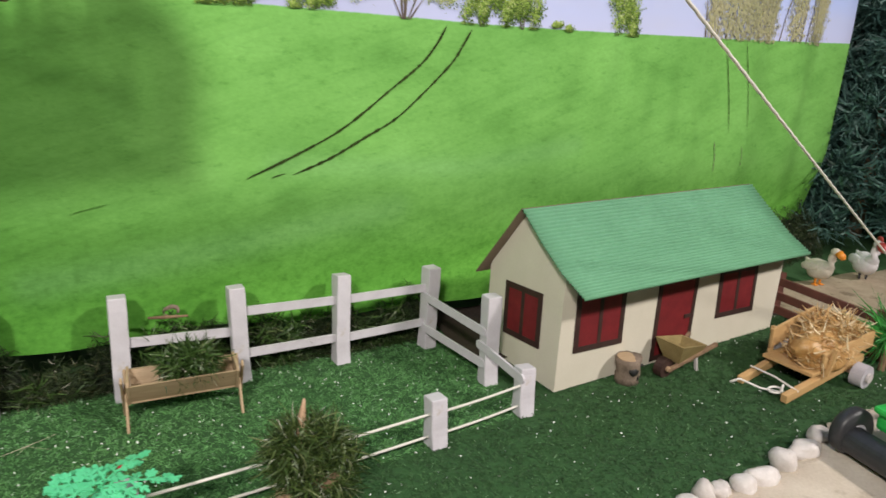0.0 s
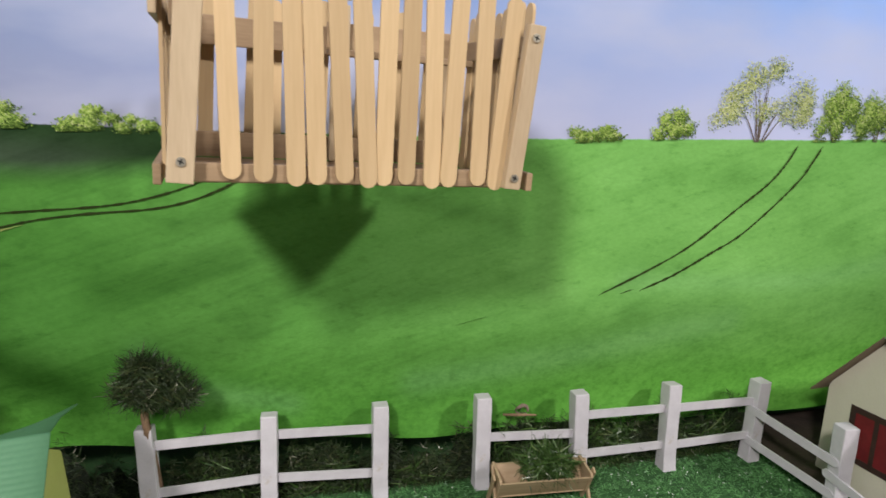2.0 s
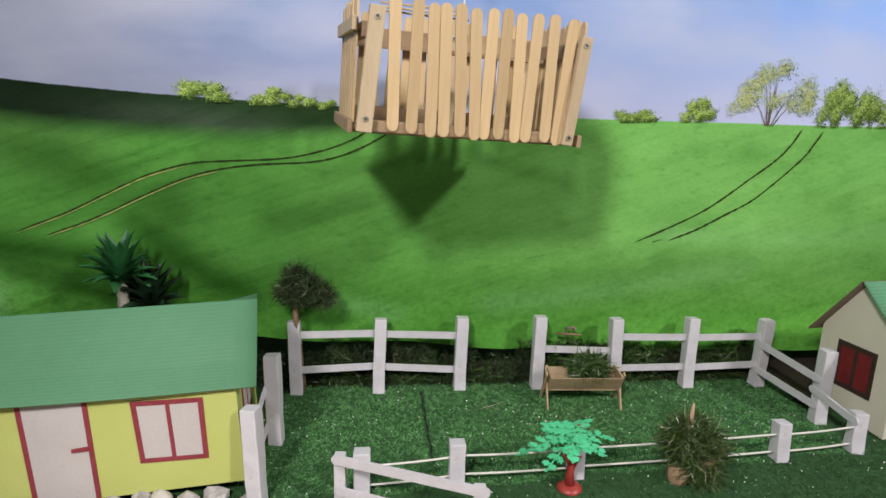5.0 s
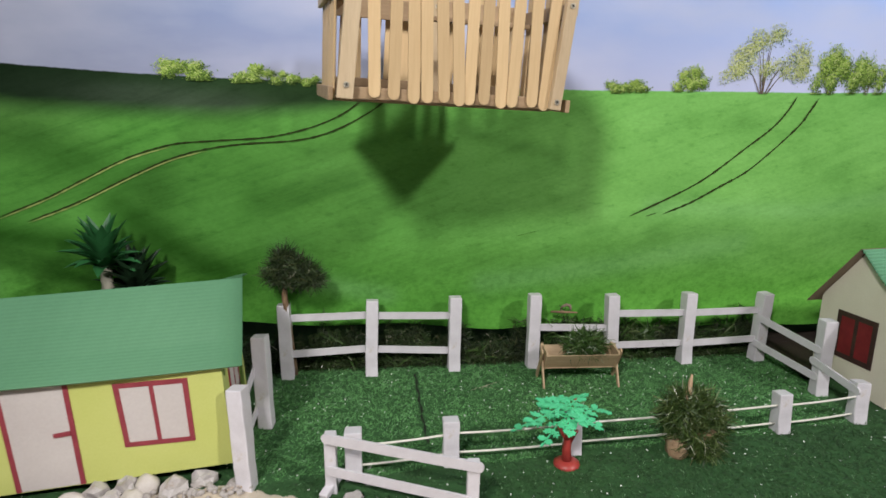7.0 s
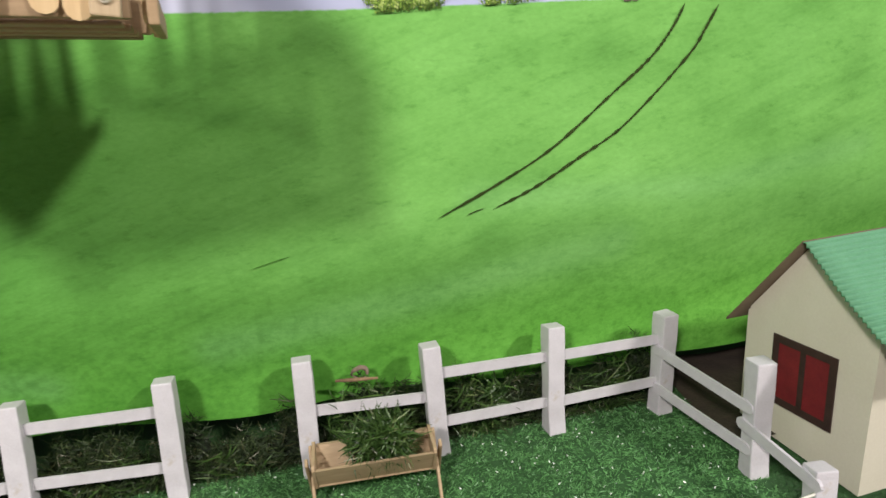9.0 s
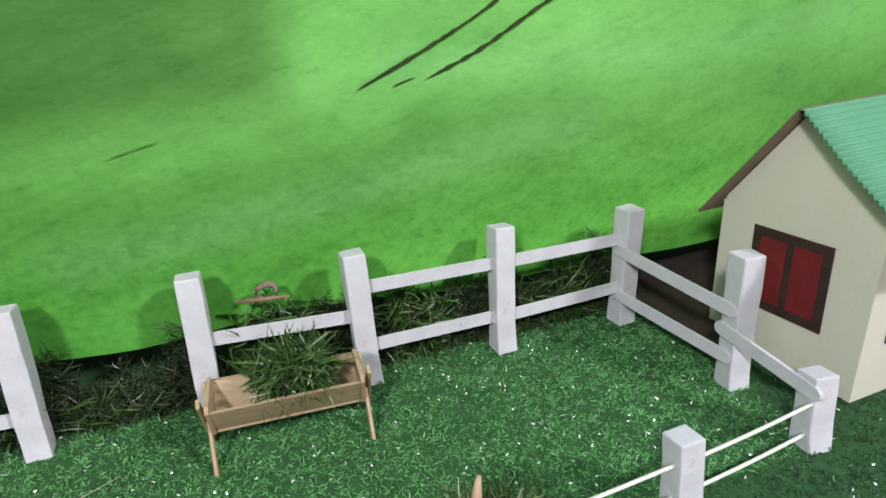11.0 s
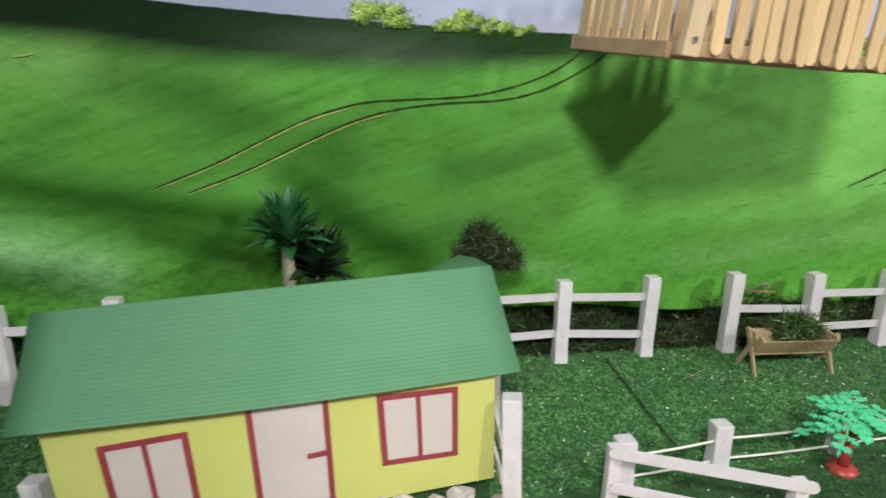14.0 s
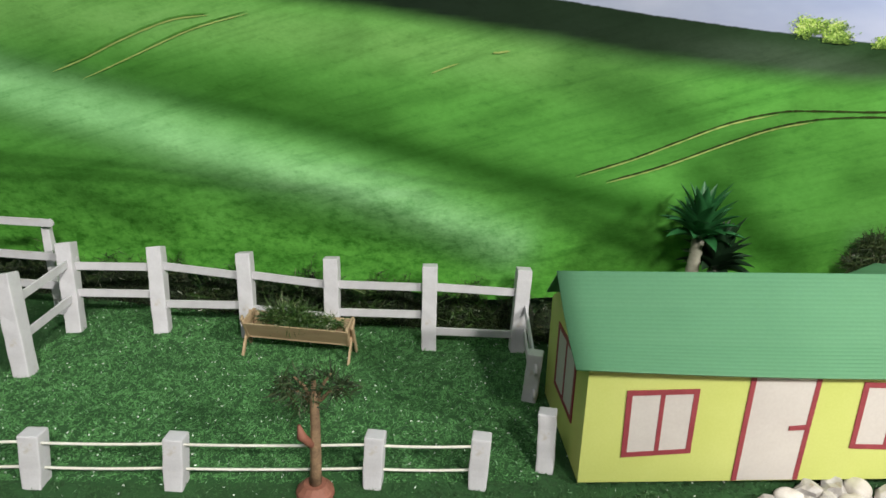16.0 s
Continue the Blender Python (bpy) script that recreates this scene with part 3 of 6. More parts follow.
def cloth_y(x, z):
    """Where the hung cloth lies: a slow curve with soft folds."""
    x, z = np.asarray(x, float), np.asarray(z, float)
    y = lerp(x, CLOTH_X, CLOTH_Y)
    y = y + 0.0035 * np.sin(7 * x + 2 * z) * np.sin(3 * z + 1)
    slant = z - lerp(x, [-1.3, -0.9, -0.7, -0.5], [0.235, 0.165, 0.105, 0.04])
    y = y - 0.006 * np.exp(-((slant / 0.022) ** 2)) * np.clip((-0.6 - x) / 0.2, 0, 1)
    y = y + 0.005 * np.exp(-(((slant - 0.05) / 0.03) ** 2)) * np.clip((-0.5 - x) / 0.2, 0, 1)
    diag = x + 0.9 * z
    y = y + 0.003 * np.sin(diag * 30) * np.exp(-(((x + 0.45) / 0.16) ** 2)) * np.clip((0.25 - z) / 0.12, 0, 1)
    y = y + 0.004 * np.sin(x * 46 + 3 * z) * np.clip((x - 0.5) / 0.2, 0, 1)
    y = y + 0.006 * np.sin(x * 17 - z * 9) * np.clip((z - 0.38) / 0.2, 0, 1)
    y = y + 0.0018 * np.sin(x * 95 + z * 38) * np.sin(z * 31) * np.clip((z - 0.42) / 0.1, 0, 1) * np.clip((x + 0.1) / 0.2, 0, 1)
    k = np.clip((0.19 - z) / 0.13, 0, 1)
    return y + 0.024 * k * k * (3 - 2 * k)


def strokes(x, z, runs):
    """How strongly soft brush runs, each a line of points with a width, cover the places x, z."""
    total = np.zeros_like(x)
    for width, amount, pts in runs:
        near = np.full_like(x, 9.0)
        for (ax, az), (bx_, bz) in zip(pts, pts[1:]):
            dx, dz = bx_ - ax, bz - az
            k = np.clip(((x - ax) * dx + (z - az) * dz) / (dx * dx + dz * dz), 0, 1)
            near = np.minimum(near, np.hypot(x - ax - k * dx, z - az - k * dz))
        total = np.maximum(total, amount * np.exp(-((near / width) ** 2)))
    return total


# Dark print strokes, some of them the shade of cloth folds painted as colour.
DARK_RUNS = [
    (0.018, 0.85, [(-1.3, 0.275), (-0.973, 0.236), (-0.808, 0.207), (-0.639, 0.176), (-0.557, 0.165)]),
    (0.034, 0.58, [(-0.658, 0.306), (-0.548, 0.257), (-0.478, 0.228)]),
    (0.026, 0.80, [(-0.515, 0.208), (-0.461, 0.156), (-0.40, 0.115)]),
    (0.014, 0.55, [(-0.663, 0.148), (-0.556, 0.116)]),
    (0.020, 0.55, [(-0.994, 0.135), (-0.849, 0.105), (-0.731, 0.085)]),
    (0.007, 0.60, [(-1.30, 0.164), (-1.084, 0.155), (-0.96, 0.157)]),
    (0.018, 0.55, [(-1.216, 0.138), (-1.103, 0.088)]),
    (0.024, 0.40, [(-0.986, 0.248), (-0.836, 0.219), (-0.716, 0.198)]),
    (0.020, 0.30, [(-0.956, 0.256), (-0.886, 0.322)]),
    (0.016, 0.55, [(-0.66, 0.165), (-0.575, 0.139)]),
    (0.016, 0.35, [(-0.36, 0.21), (-0.255, 0.239)]),
    (0.016, 0.25, [(-0.068, 0.298), (0.01, 0.326)]),
    (0.010, 0.14, [(0.57, 0.301), (0.564, 0.225)]),
    (0.010, 0.16, [(0.611, 0.309), (0.614, 0.217)]),
    (0.020, 0.20, [(0.95, 0.33), (0.93, 0.22), (0.98, 0.1)]),
    (0.016, 0.35, [(-1.45, 0.10), (-1.2, 0.07), (-0.8, 0.06)]),
    (0.0060, 0.62, [(-1.40, 0.168), (-1.277, 0.168), (-1.186, 0.171), (-1.10, 0.169), (-1.02, 0.164)]),
    (0.0060, 0.62, [(-1.40, 0.138), (-1.28, 0.145), (-1.149, 0.153), (-1.008, 0.158), (-0.92, 0.161), (-0.80, 0.162)]),
    (0.0050, 0.50, [(-0.90, 0.186), (-0.7815, 0.1765), (-0.691, 0.1733), (-0.6335, 0.168), (-0.567, 0.1687)]),
    (0.030, 0.62, [(-1.12, 0.262), (-0.98, 0.262), (-0.86, 0.240)]),
    (0.012, 0.30, [(-0.93, 0.268), (-0.84, 0.292)]),
    (0.010, 0.28, [(-0.86, 0.250), (-0.77, 0.278)]),
    (0.009, 0.28, [(-0.78, 0.235), (-0.70, 0.262)]),
    (0.016, 0.16, [(0.20, 0.17), (0.05, 0.145), (-0.12, 0.135)]),
    (0.014, 0.12, [(0.44, 0.30), (0.42, 0.22), (0.40, 0.17)]),
    (0.012, 0.12, [(0.50, 0.31), (0.485, 0.235)]),
    (0.030, 0.20, [(0.80, 0.30), (0.84, 0.22), (0.80, 0.14)]),
    (0.010, 0.30, [(-0.16, 0.30), (-0.02, 0.262)]),
    (0.008, 0.25, [(-0.30, 0.265), (-0.18, 0.292)]),
    (0.008, 0.25, [(-0.10, 0.30), (0.02, 0.322)]),
]
# Pale strokes; the long western streak is a fold's highlight painted into the colour.
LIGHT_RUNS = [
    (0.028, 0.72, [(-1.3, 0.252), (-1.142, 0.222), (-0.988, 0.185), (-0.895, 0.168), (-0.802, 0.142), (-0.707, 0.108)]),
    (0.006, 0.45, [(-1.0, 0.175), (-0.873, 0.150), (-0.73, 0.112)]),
    (0.016, 0.22, [(-0.10, 0.105), (0.06, 0.125), (0.22, 0.150)]),
    (0.012, 0.18, [(0.10, 0.20), (0.30, 0.19), (0.45, 0.21)]),
    (0.014, 0.20, [(-0.34, 0.15), (-0.30, 0.11), (-0.22, 0.09)]),
]


def backdrop():
    x0, x1, z0, z1, step = -1.85, 1.06, 0.052, 1.05, 0.004
    xs, zs = np.arange(x0, x1, step), np.arange(z0, z1, step)
    gx, gz = np.meshgrid(xs, zs)
    hem = 0.003 * np.sin(gx * 11) + 0.002 * np.sin(gx * 29 + 1)
    gz = gz + (hem - 0.014 * np.clip((gx - 0.02) / 0.15, 0, 1) - 0.008 * np.clip((gx + 0.20) / 0.12, 0, 1) - 0.014 * np.clip((-0.55 - gx) / 0.2, 0, 1)) * np.clip((0.10 - gz) / 0.05, 0, 1)
    x, z = gx.ravel(), gz.ravel()
    w = len(xs)
    i = (np.arange(len(zs) - 1)[:, None] * w + np.arange(w - 1)).reshape(-1)
    me = stuff_mesh("backdrop", np.stack([x, cloth_y(x, z), z], 1), np.stack([i, i + 1, i + w + 1, i + w], 1), PRINT)
    me.polygons.foreach_set("use_smooth", [True] * len(me.polygons))
    over = z - lerp(x, CREST_X, CREST_Z)
    me.attributes.new("over", "FLOAT", "POINT").data.foreach_set("value", over.astype(np.float32))
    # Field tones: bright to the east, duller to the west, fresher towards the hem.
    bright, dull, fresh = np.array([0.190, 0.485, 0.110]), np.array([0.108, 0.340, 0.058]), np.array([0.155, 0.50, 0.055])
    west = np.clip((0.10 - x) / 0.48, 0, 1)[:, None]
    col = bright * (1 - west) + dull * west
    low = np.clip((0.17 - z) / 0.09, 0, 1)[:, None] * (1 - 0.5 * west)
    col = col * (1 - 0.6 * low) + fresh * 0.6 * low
    # Print darker towards the hem, with shadows of the bush and house painted in.
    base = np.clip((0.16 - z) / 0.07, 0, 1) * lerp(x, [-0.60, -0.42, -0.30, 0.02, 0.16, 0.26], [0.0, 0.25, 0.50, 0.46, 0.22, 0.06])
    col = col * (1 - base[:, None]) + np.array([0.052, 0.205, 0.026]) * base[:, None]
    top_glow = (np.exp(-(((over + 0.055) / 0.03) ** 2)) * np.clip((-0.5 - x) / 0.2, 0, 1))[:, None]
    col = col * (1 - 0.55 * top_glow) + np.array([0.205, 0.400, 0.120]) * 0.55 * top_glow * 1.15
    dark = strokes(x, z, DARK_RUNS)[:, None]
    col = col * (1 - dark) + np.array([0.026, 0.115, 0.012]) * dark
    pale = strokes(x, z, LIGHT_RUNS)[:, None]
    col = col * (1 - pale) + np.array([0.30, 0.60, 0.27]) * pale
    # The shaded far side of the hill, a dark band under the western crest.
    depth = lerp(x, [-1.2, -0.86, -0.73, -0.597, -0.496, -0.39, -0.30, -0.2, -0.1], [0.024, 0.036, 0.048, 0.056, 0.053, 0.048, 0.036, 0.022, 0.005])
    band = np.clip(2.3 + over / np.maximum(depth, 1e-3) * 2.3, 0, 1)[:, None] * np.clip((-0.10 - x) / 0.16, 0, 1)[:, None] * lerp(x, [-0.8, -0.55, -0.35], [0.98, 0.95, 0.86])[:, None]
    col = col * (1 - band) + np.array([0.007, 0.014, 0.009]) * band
    # Grey glare on the cloth, painted over the dark band.
    glare = (np.exp(-(((x + 0.44) / 0.10) ** 2)) * np.exp(-(((over + 0.024) / 0.012) ** 2)) * (0.75 + 0.25 * np.sin(z * 1700)))[:, None] * 0.34
    col = col * (1 - glare) + np.array([0.22, 0.27, 0.22]) * glare
    rgba = np.ones((len(x), 4), np.float32)
    rgba[:, :3] = col
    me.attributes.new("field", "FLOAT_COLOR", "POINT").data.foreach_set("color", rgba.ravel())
    h = np.clip(over / 0.14, 0, 1)[:, None]
    low_sky, high_sky = np.array([0.40, 0.43, 0.62]), np.array([0.21, 0.34, 0.66])
    skyc = low_sky * (1 - h) + high_sky * h
    skyc = skyc * (1 + 0.45 * np.clip((x + 0.05) / 0.35, 0, 1))[:, None]
    skyc = skyc * (1 - 0.22 * np.clip((-0.15 - x) / 0.3, 0, 1))[:, None]
    milky = (np.clip((-0.35 - x) / 0.3, 0, 1) * 0.45)[:, None]
    skyc = skyc * (1 - milky) + np.array([0.34, 0.39, 0.53]) * milky
    rgba[:, :3] = skyc
    me.attributes.new("sky", "FLOAT_COLOR", "POINT").data.foreach_set("color", rgba.ravel())
    ob = new("backdrop", me)
    return tagged(ob, "hung printed cloth of green hills under a pale blue sky", "backdrop", kind="structure")


cloth = backdrop()
LIFT = 0.0012


def on_cloth(pts, lift=LIFT):
    pts = np.asarray(pts, float)
    return np.stack([pts[:, 0], cloth_y(pts[:, 0], pts[:, 1]) - lift, pts[:, 1]], 1)


def smooth_line(pts, n):
    """A rounded curve through points."""
    p = [Vector((*q, 0)) for q in pts]
    p = [p[0] * 2 - p[1]] + p + [p[-1] * 2 - p[-2]]
    out = []
    for i in range(1, len(p) - 2):
        for k in range(n):
            t = k / n
            a, b, c, d = p[i - 1 : i + 3]
            q = 0.5 * (2 * b + (c - a) * t + (2 * a - 5 * b + 4 * c - d) * t * t + (3 * b - a - 3 * c + d) * t**3)
            out.append((q.x, q.y))
    return out + [(p[-2].x, p[-2].y)]


def printed_line(name, pts, width, material, lift=LIFT, rnd=0.35, ends=True):
    line = smooth_line(pts, 14)
    r = random.Random(round(pts[0][0] * 1000))
    left, right = [], []
    for i, (x, z) in enumerate(line):
        a, b = line[max(i - 1, 0)], line[min(i + 1, len(line) - 1)]
        d = math.hypot(b[0] - a[0], b[1] - a[1])
        fade = min(1, (i + 1) / 6, (len(line) - i) / 6) if ends else 1
        w = width / 2 * fade * (1 - rnd / 2 + rnd * r.random())
        nx, nz = -(b[1] - a[1]) / d * w, (b[0] - a[0]) / d * w
        left.append((x + nx, z + nz))
        right.append((x - nx, z - nz))
    verts = on_cloth(left + right, lift)
    n = len(line)
    ob = new(name, stuff_mesh(name, verts, [(i, i + 1, n + i + 1, n + i) for i in range(n - 1)], material))
    ob.parent = cloth
    return ob


TRACKS = [
    [(0.072, 0.189), (0.121, 0.211), (0.164, 0.234), (0.211, 0.270), (0.240, 0.293), (0.257, 0.313), (0.267, 0.330)],
    [(0.114, 0.191), (0.149, 0.205), (0.186, 0.225), (0.216, 0.242), (0.245, 0.267), (0.275, 0.296), (0.286, 0.312), (0.296, 0.328)],
    [(-0.645, 0.196), (-0.590, 0.218), (-0.551, 0.237), (-0.501, 0.261), (-0.452, 0.276), (-0.409, 0.280), (-0.348, 0.284), (-0.302, 0.294), (-0.265, 0.309), (-0.235, 0.330)],
    [(-0.613, 0.192), (-0.560, 0.212), (-0.497, 0.242), (-0.455, 0.260), (-0.415, 0.271), (-0.370, 0.277), (-0.314, 0.281), (-0.275, 0.291), (-0.235, 0.311), (-0.205, 0.333)],
]
for tr in TRACKS:
    printed_line("printed_track", tr, 0.0020 if tr[0][0] > 0 else 0.0016, PRINTTRACK, rnd=0.9)
printed_line("printed_track_gleam", [(x + 0.0006, z - 0.0017) for x, z in TRACKS[2][:5]], 0.0012, PRINTGLEAM, rnd=0.9)
printed_line("printed_track_gleam", [(x + 0.0006, z - 0.0017) for x, z in TRACKS[3][:5]], 0.0012, PRINTGLEAM, rnd=0.9)
printed_line("printed_track_gleam", [(-1.206, 0.264), (-1.166, 0.281), (-1.121, 0.303), (-1.071, 0.324), (-1.03, 0.332)], 0.0013, PRINTGLEAM)
printed_line("printed_track_gleam", [(-1.173, 0.259), (-1.11, 0.288), (-1.048, 0.317), (-0.99, 0.336)], 0.0013, PRINTGLEAM)
printed_line("printed_track", [(-1.19, 0.2745), (-1.166, 0.2835), (-1.121, 0.3055), (-1.071, 0.3262), (-1.03, 0.3342)], 0.0014, PRINTDARK, rnd=1.0)
printed_line("printed_track", [(-1.11, 0.2905), (-1.048, 0.3195), (-0.99, 0.3385)], 0.0014, PRINTDARK, rnd=1.0)
printed_line("printed_dash", [(-0.803, 0.290), (-0.79, 0.296), (-0.775, 0.302)], 0.0012, PRINTGLEAM)
printed_line("printed_dash", [(-0.743, 0.314), (-0.735, 0.315), (-0.725, 0.317)], 0.0018, PRINTGLEAM)
printed_line("printed_dash", [(-0.066, 0.167), (-0.05, 0.171), (-0.036, 0.174)], 0.0006, PRINTDARK)
printed_line("printed_dash", [(0.094, 0.189), (0.100, 0.191), (0.108, 0.193)], 0.0008, PRINTTRACK)
printed_line("printed_furrow", [(0.709, 0.337), (0.728, 0.275), (0.742, 0.217)], 0.0013, PRINTTRACK)
printed_line("printed_furrow", [(0.716, 0.206), (0.722, 0.186), (0.727, 0.160)], 0.0010, PRINTTWIG)
printed_line("printed_furrow", [(0.776, 0.200), (0.783, 0.182), (0.786, 0.166)], 0.0010, PRINTTWIG)
printed_line("printed_furrow", [(0.747, 0.339), (0.767, 0.283), (0.787, 0.22)], 0.0013, PRINTTRACK)


def printed_tree(x, z, wide, high, leaves, material, limbs=0, seed=0, size=0.0034, clumps=7, hanging=False):
    """A tree of the print: twigs and many small flat leaves in clumps, lying on the cloth."""
    r = np.random.default_rng(seed + 50)
    if limbs:
        verts, faces = [], []
        for k in range(limbs):
            tx = x + wide * 0.42 * (2 * (k + 0.5) / limbs - 1 + r.normal() * 0.25)
            tz = z + high * (0.88 - 0.35 * abs(tx - x) / (wide / 2)) * r.uniform(0.85, 1.0)
            sx = x + wide * (0.42 if hanging else 0.05) * (2 * (k + 0.5) / limbs - 1 + r.normal() * 0.2)
            pts = smooth_line([(sx, z), (sx + (tx - sx) * 0.35, z + (tz - z) * 0.5), (tx, tz)], 6)
            base = len(verts)
            for j, (px, pz) in enumerate(pts):
                w = (0.0012 if hanging else 0.0008) * (1.1 - j / len(pts)) * r.uniform(0.7, 1.3)
                verts += [(px - w, pz), (px + w, pz)]
            faces += [(base + 2 * j, base + 2 * j + 1, base + 2 * j + 3, base + 2 * j + 2) for j in range(len(pts) - 1)]
        ob = new("printed_branches", stuff_mesh("printed_branches", on_cloth(verts, 0.0009), faces, PRINTTWIG))
        ob.parent = cloth
    cx = r.uniform(-0.42, 0.42, clumps) * wide
    dome = np.sqrt(np.maximum(0.05, 1 - (2 * cx / wide) ** 2))
    cz = high * dome * r.uniform(0.30 if limbs > 3 else 0.22, 0.88, clumps)
    pick = r.integers(0, clumps, leaves)
    far = 0.040 if limbs > 3 else 0.085
    lx = x + cx[pick] + r.normal(size=leaves) * wide * far
    lz = z + np.maximum(cz[pick] + r.normal(size=leaves) * high * far * 1.5, high * 0.03)
    if hanging:
        lz = z + high * r.random(leaves) ** 0.7
        lx = lx + r.normal(size=leaves) * 0.004
    a, s = r.uniform(0, 6.28, leaves), size * r.uniform(0.45, 1.2, leaves)
    tall = r.uniform(1.0, 3.0, leaves) if hanging else 1.0
    corner = [np.stack([lx + s * k * np.cos(a + ph), lz + tall * s * k * np.sin(a + ph)], 1) for ph, k in ((0, 0.6), (1.4, 0.4), (3.14, 0.6), (4.6, 0.45))]
    verts = on_cloth(np.stack(corner, 1).reshape(-1, 2), 0.0014)
    verts[:, 1] -= np.repeat(r.uniform(0, 0.0006, leaves), 4)
    me = stuff_mesh("printed_tree", verts, np.arange(leaves)[:, None] * 4 + [0, 1, 2, 3], material)
    me.materials.append(PRINTSHADE)
    # Leaves low in a clump, or on its eastern side, are the shaded ones of the print.
    shade = (r.normal(size=leaves) * 0.5 + (lz - z - cz[pick]) / (high * 0.12) - (lx - x - cx[pick]) / (wide * 0.10) < (-1.0 if limbs > 3 else -0.35))
    me.polygons.foreach_set("material_index", (shade & (not hanging)).astype(np.int32))
    ob = new("printed_tree", me)
    ob.parent = cloth
    return ob


for k, (x, z, wide, high, leaves, limbs, size, clumps, pale) in enumerate([
    (-0.433, 0.344, 0.060, 0.022, 2600, 0, 0.0018, 12, False),
    (-0.357, 0.342, 0.040, 0.018, 1800, 0, 0.0018, 9, False),
    (-0.322, 0.340, 0.030, 0.013, 1100, 0, 0.0017, 6, False),
    (-0.293, 0.339, 0.024, 0.010, 700, 0, 0.0017, 5, False),
    (0.057, 0.333, 0.048, 0.015, 1800, 0, 0.0017, 10, False),
    (0.133, 0.335, 0.038, 0.026, 2200, 0, 0.0018, 9, False),
    (0.222, 0.333, 0.126, 0.078, 4300, 7, 0.0016, 36, True),
    (0.308, 0.332, 0.048, 0.050, 3600, 2, 0.0019, 12, False),
    (0.357, 0.332, 0.048, 0.052, 3600, 2, 0.0019, 12, False),
    (0.412, 0.333, 0.026, 0.012, 700, 0, 0.0018, 5, False),
    (0.498, 0.333, 0.054, 0.060, 3800, 0, 0.0020, 12, False),
    (0.735, 0.341, 0.19, 0.13, 15000, 12, 0.0024, 30, True),
    (0.905, 0.345, 0.13, 0.15, 9000, 6, 0.0022, 20, True),
]):
    printed_tree(x, z, wide, high, leaves, (PRINTWILLOW if x > 0.6 else PRINTPALE) if pale else PRINTLEAF, limbs, k + 1, size, clumps, x > 0.6)


def room():
    """Plain walls that close the place."""
    for name, b in (("wall_north", (-3.2, 1.5, -0.75, 3.2, 1.6, 2.45)), ("wall_south", (-3.2, -2.6, -0.75, 3.2, -2.5, 2.45)), ("wall_west", (-3.3, -2.5, -0.75, -3.2, 1.5, 2.45)), ("wall_east", (3.2, -2.5, -0.75, 3.3, 1.5, 2.45))):
        tagged(new(name, mesh_of(name, boxed(*b), WALLPAINT)), "plain light painted room wall", "wall", kind="structure")
    tagged(new("ceiling", mesh_of("ceiling", boxed(-3.3, -2.6, 2.452, 3.3, 1.6, 2.55), CEILPAINT)), "plain white room ceiling", "ceiling", kind="structure")
    tagged(new("floor", mesh_of("floor", boxed(-3.3, -2.6, -0.85, 3.3, 1.6, -0.752), FLOORPAINT)), "plain dull brown room floor", "floor", kind="structure")


room()

# ---- houses ----
def corrugated(bm, ends, pitch, depth, thick, lift=None):
    """A ribbed sheet between profiles at two ends: each profile is a line of (x, y, z) points from ridge to eave; ribs run along x."""
    a, b = ends
    rows = []

    def at(profile, t):
        k = min(int(t * (len(profile) - 1)), len(profile) - 2)
        f = t * (len(profile) - 1) - k
        return Vector(profile[k]).lerp(Vector(profile[k + 1]), f)

    length = sum((Vector(q) - Vector(p)).length for p, q in zip(a, a[1:]))
    rib = max(2, round(length / pitch))
    count, cols = rib * 6, 14
    for side in (0, 1):
        grid = []
        for i in range(count + 1):
            t = i / count
            pa, pb = at(a, t), at(b, t)
            slope = (at(a, min(1, t + 0.02)) - at(a, max(0, t - 0.02))).normalized()
            normal = Vector((1, 0, 0)).cross(slope)
            if normal.z < 0:
                normal = -normal
            line = []
            for j in range(cols + 1):
                s = j / cols
                p = pa.lerp(pb, s) + normal * (depth * (abs(math.sin(math.pi * rib * t)) - 0.64) - side * thick)
                if lift:
                    p = p + Vector(lift(s, t))
                line.append(bm.verts.new(p))
            grid.append(line)
        rows.append(grid)
    for side, grid in enumerate(rows):
        for i in range(count):
            for j in range(cols):
                f = (grid[i][j], grid[i + 1][j], grid[i + 1][j + 1], grid[i][j + 1])
                bm.faces.new(f if side == 0 else f[::-1])
    top, low = rows
    for i in range(count):
        for j in (0, cols):
            bm.faces.new((top[i][j], low[i][j], low[i + 1][j], top[i + 1][j]))
    for j in range(cols):
        for i in (0, count):
            bm.faces.new((top[i][j], top[i][j + 1], low[i][j + 1], low[i][j]))
    bmesh.ops.recalc_face_normals(bm, faces=bm.faces)
    return bm


def slab(bm, outline, axis_y, thick):
    """A panel in the x-z plane at y = axis_y, thick to the front (towards -y)."""
    return prism(bm, outline, axis_y - thick, axis_y)


def rect(x0, z0, x1, z1, dx=0.0, dz=0.0):
    return [(x0, z0), (x1, z0 + dz), (x1 + dx, z1 + dz), (x0 + dx, z1)]


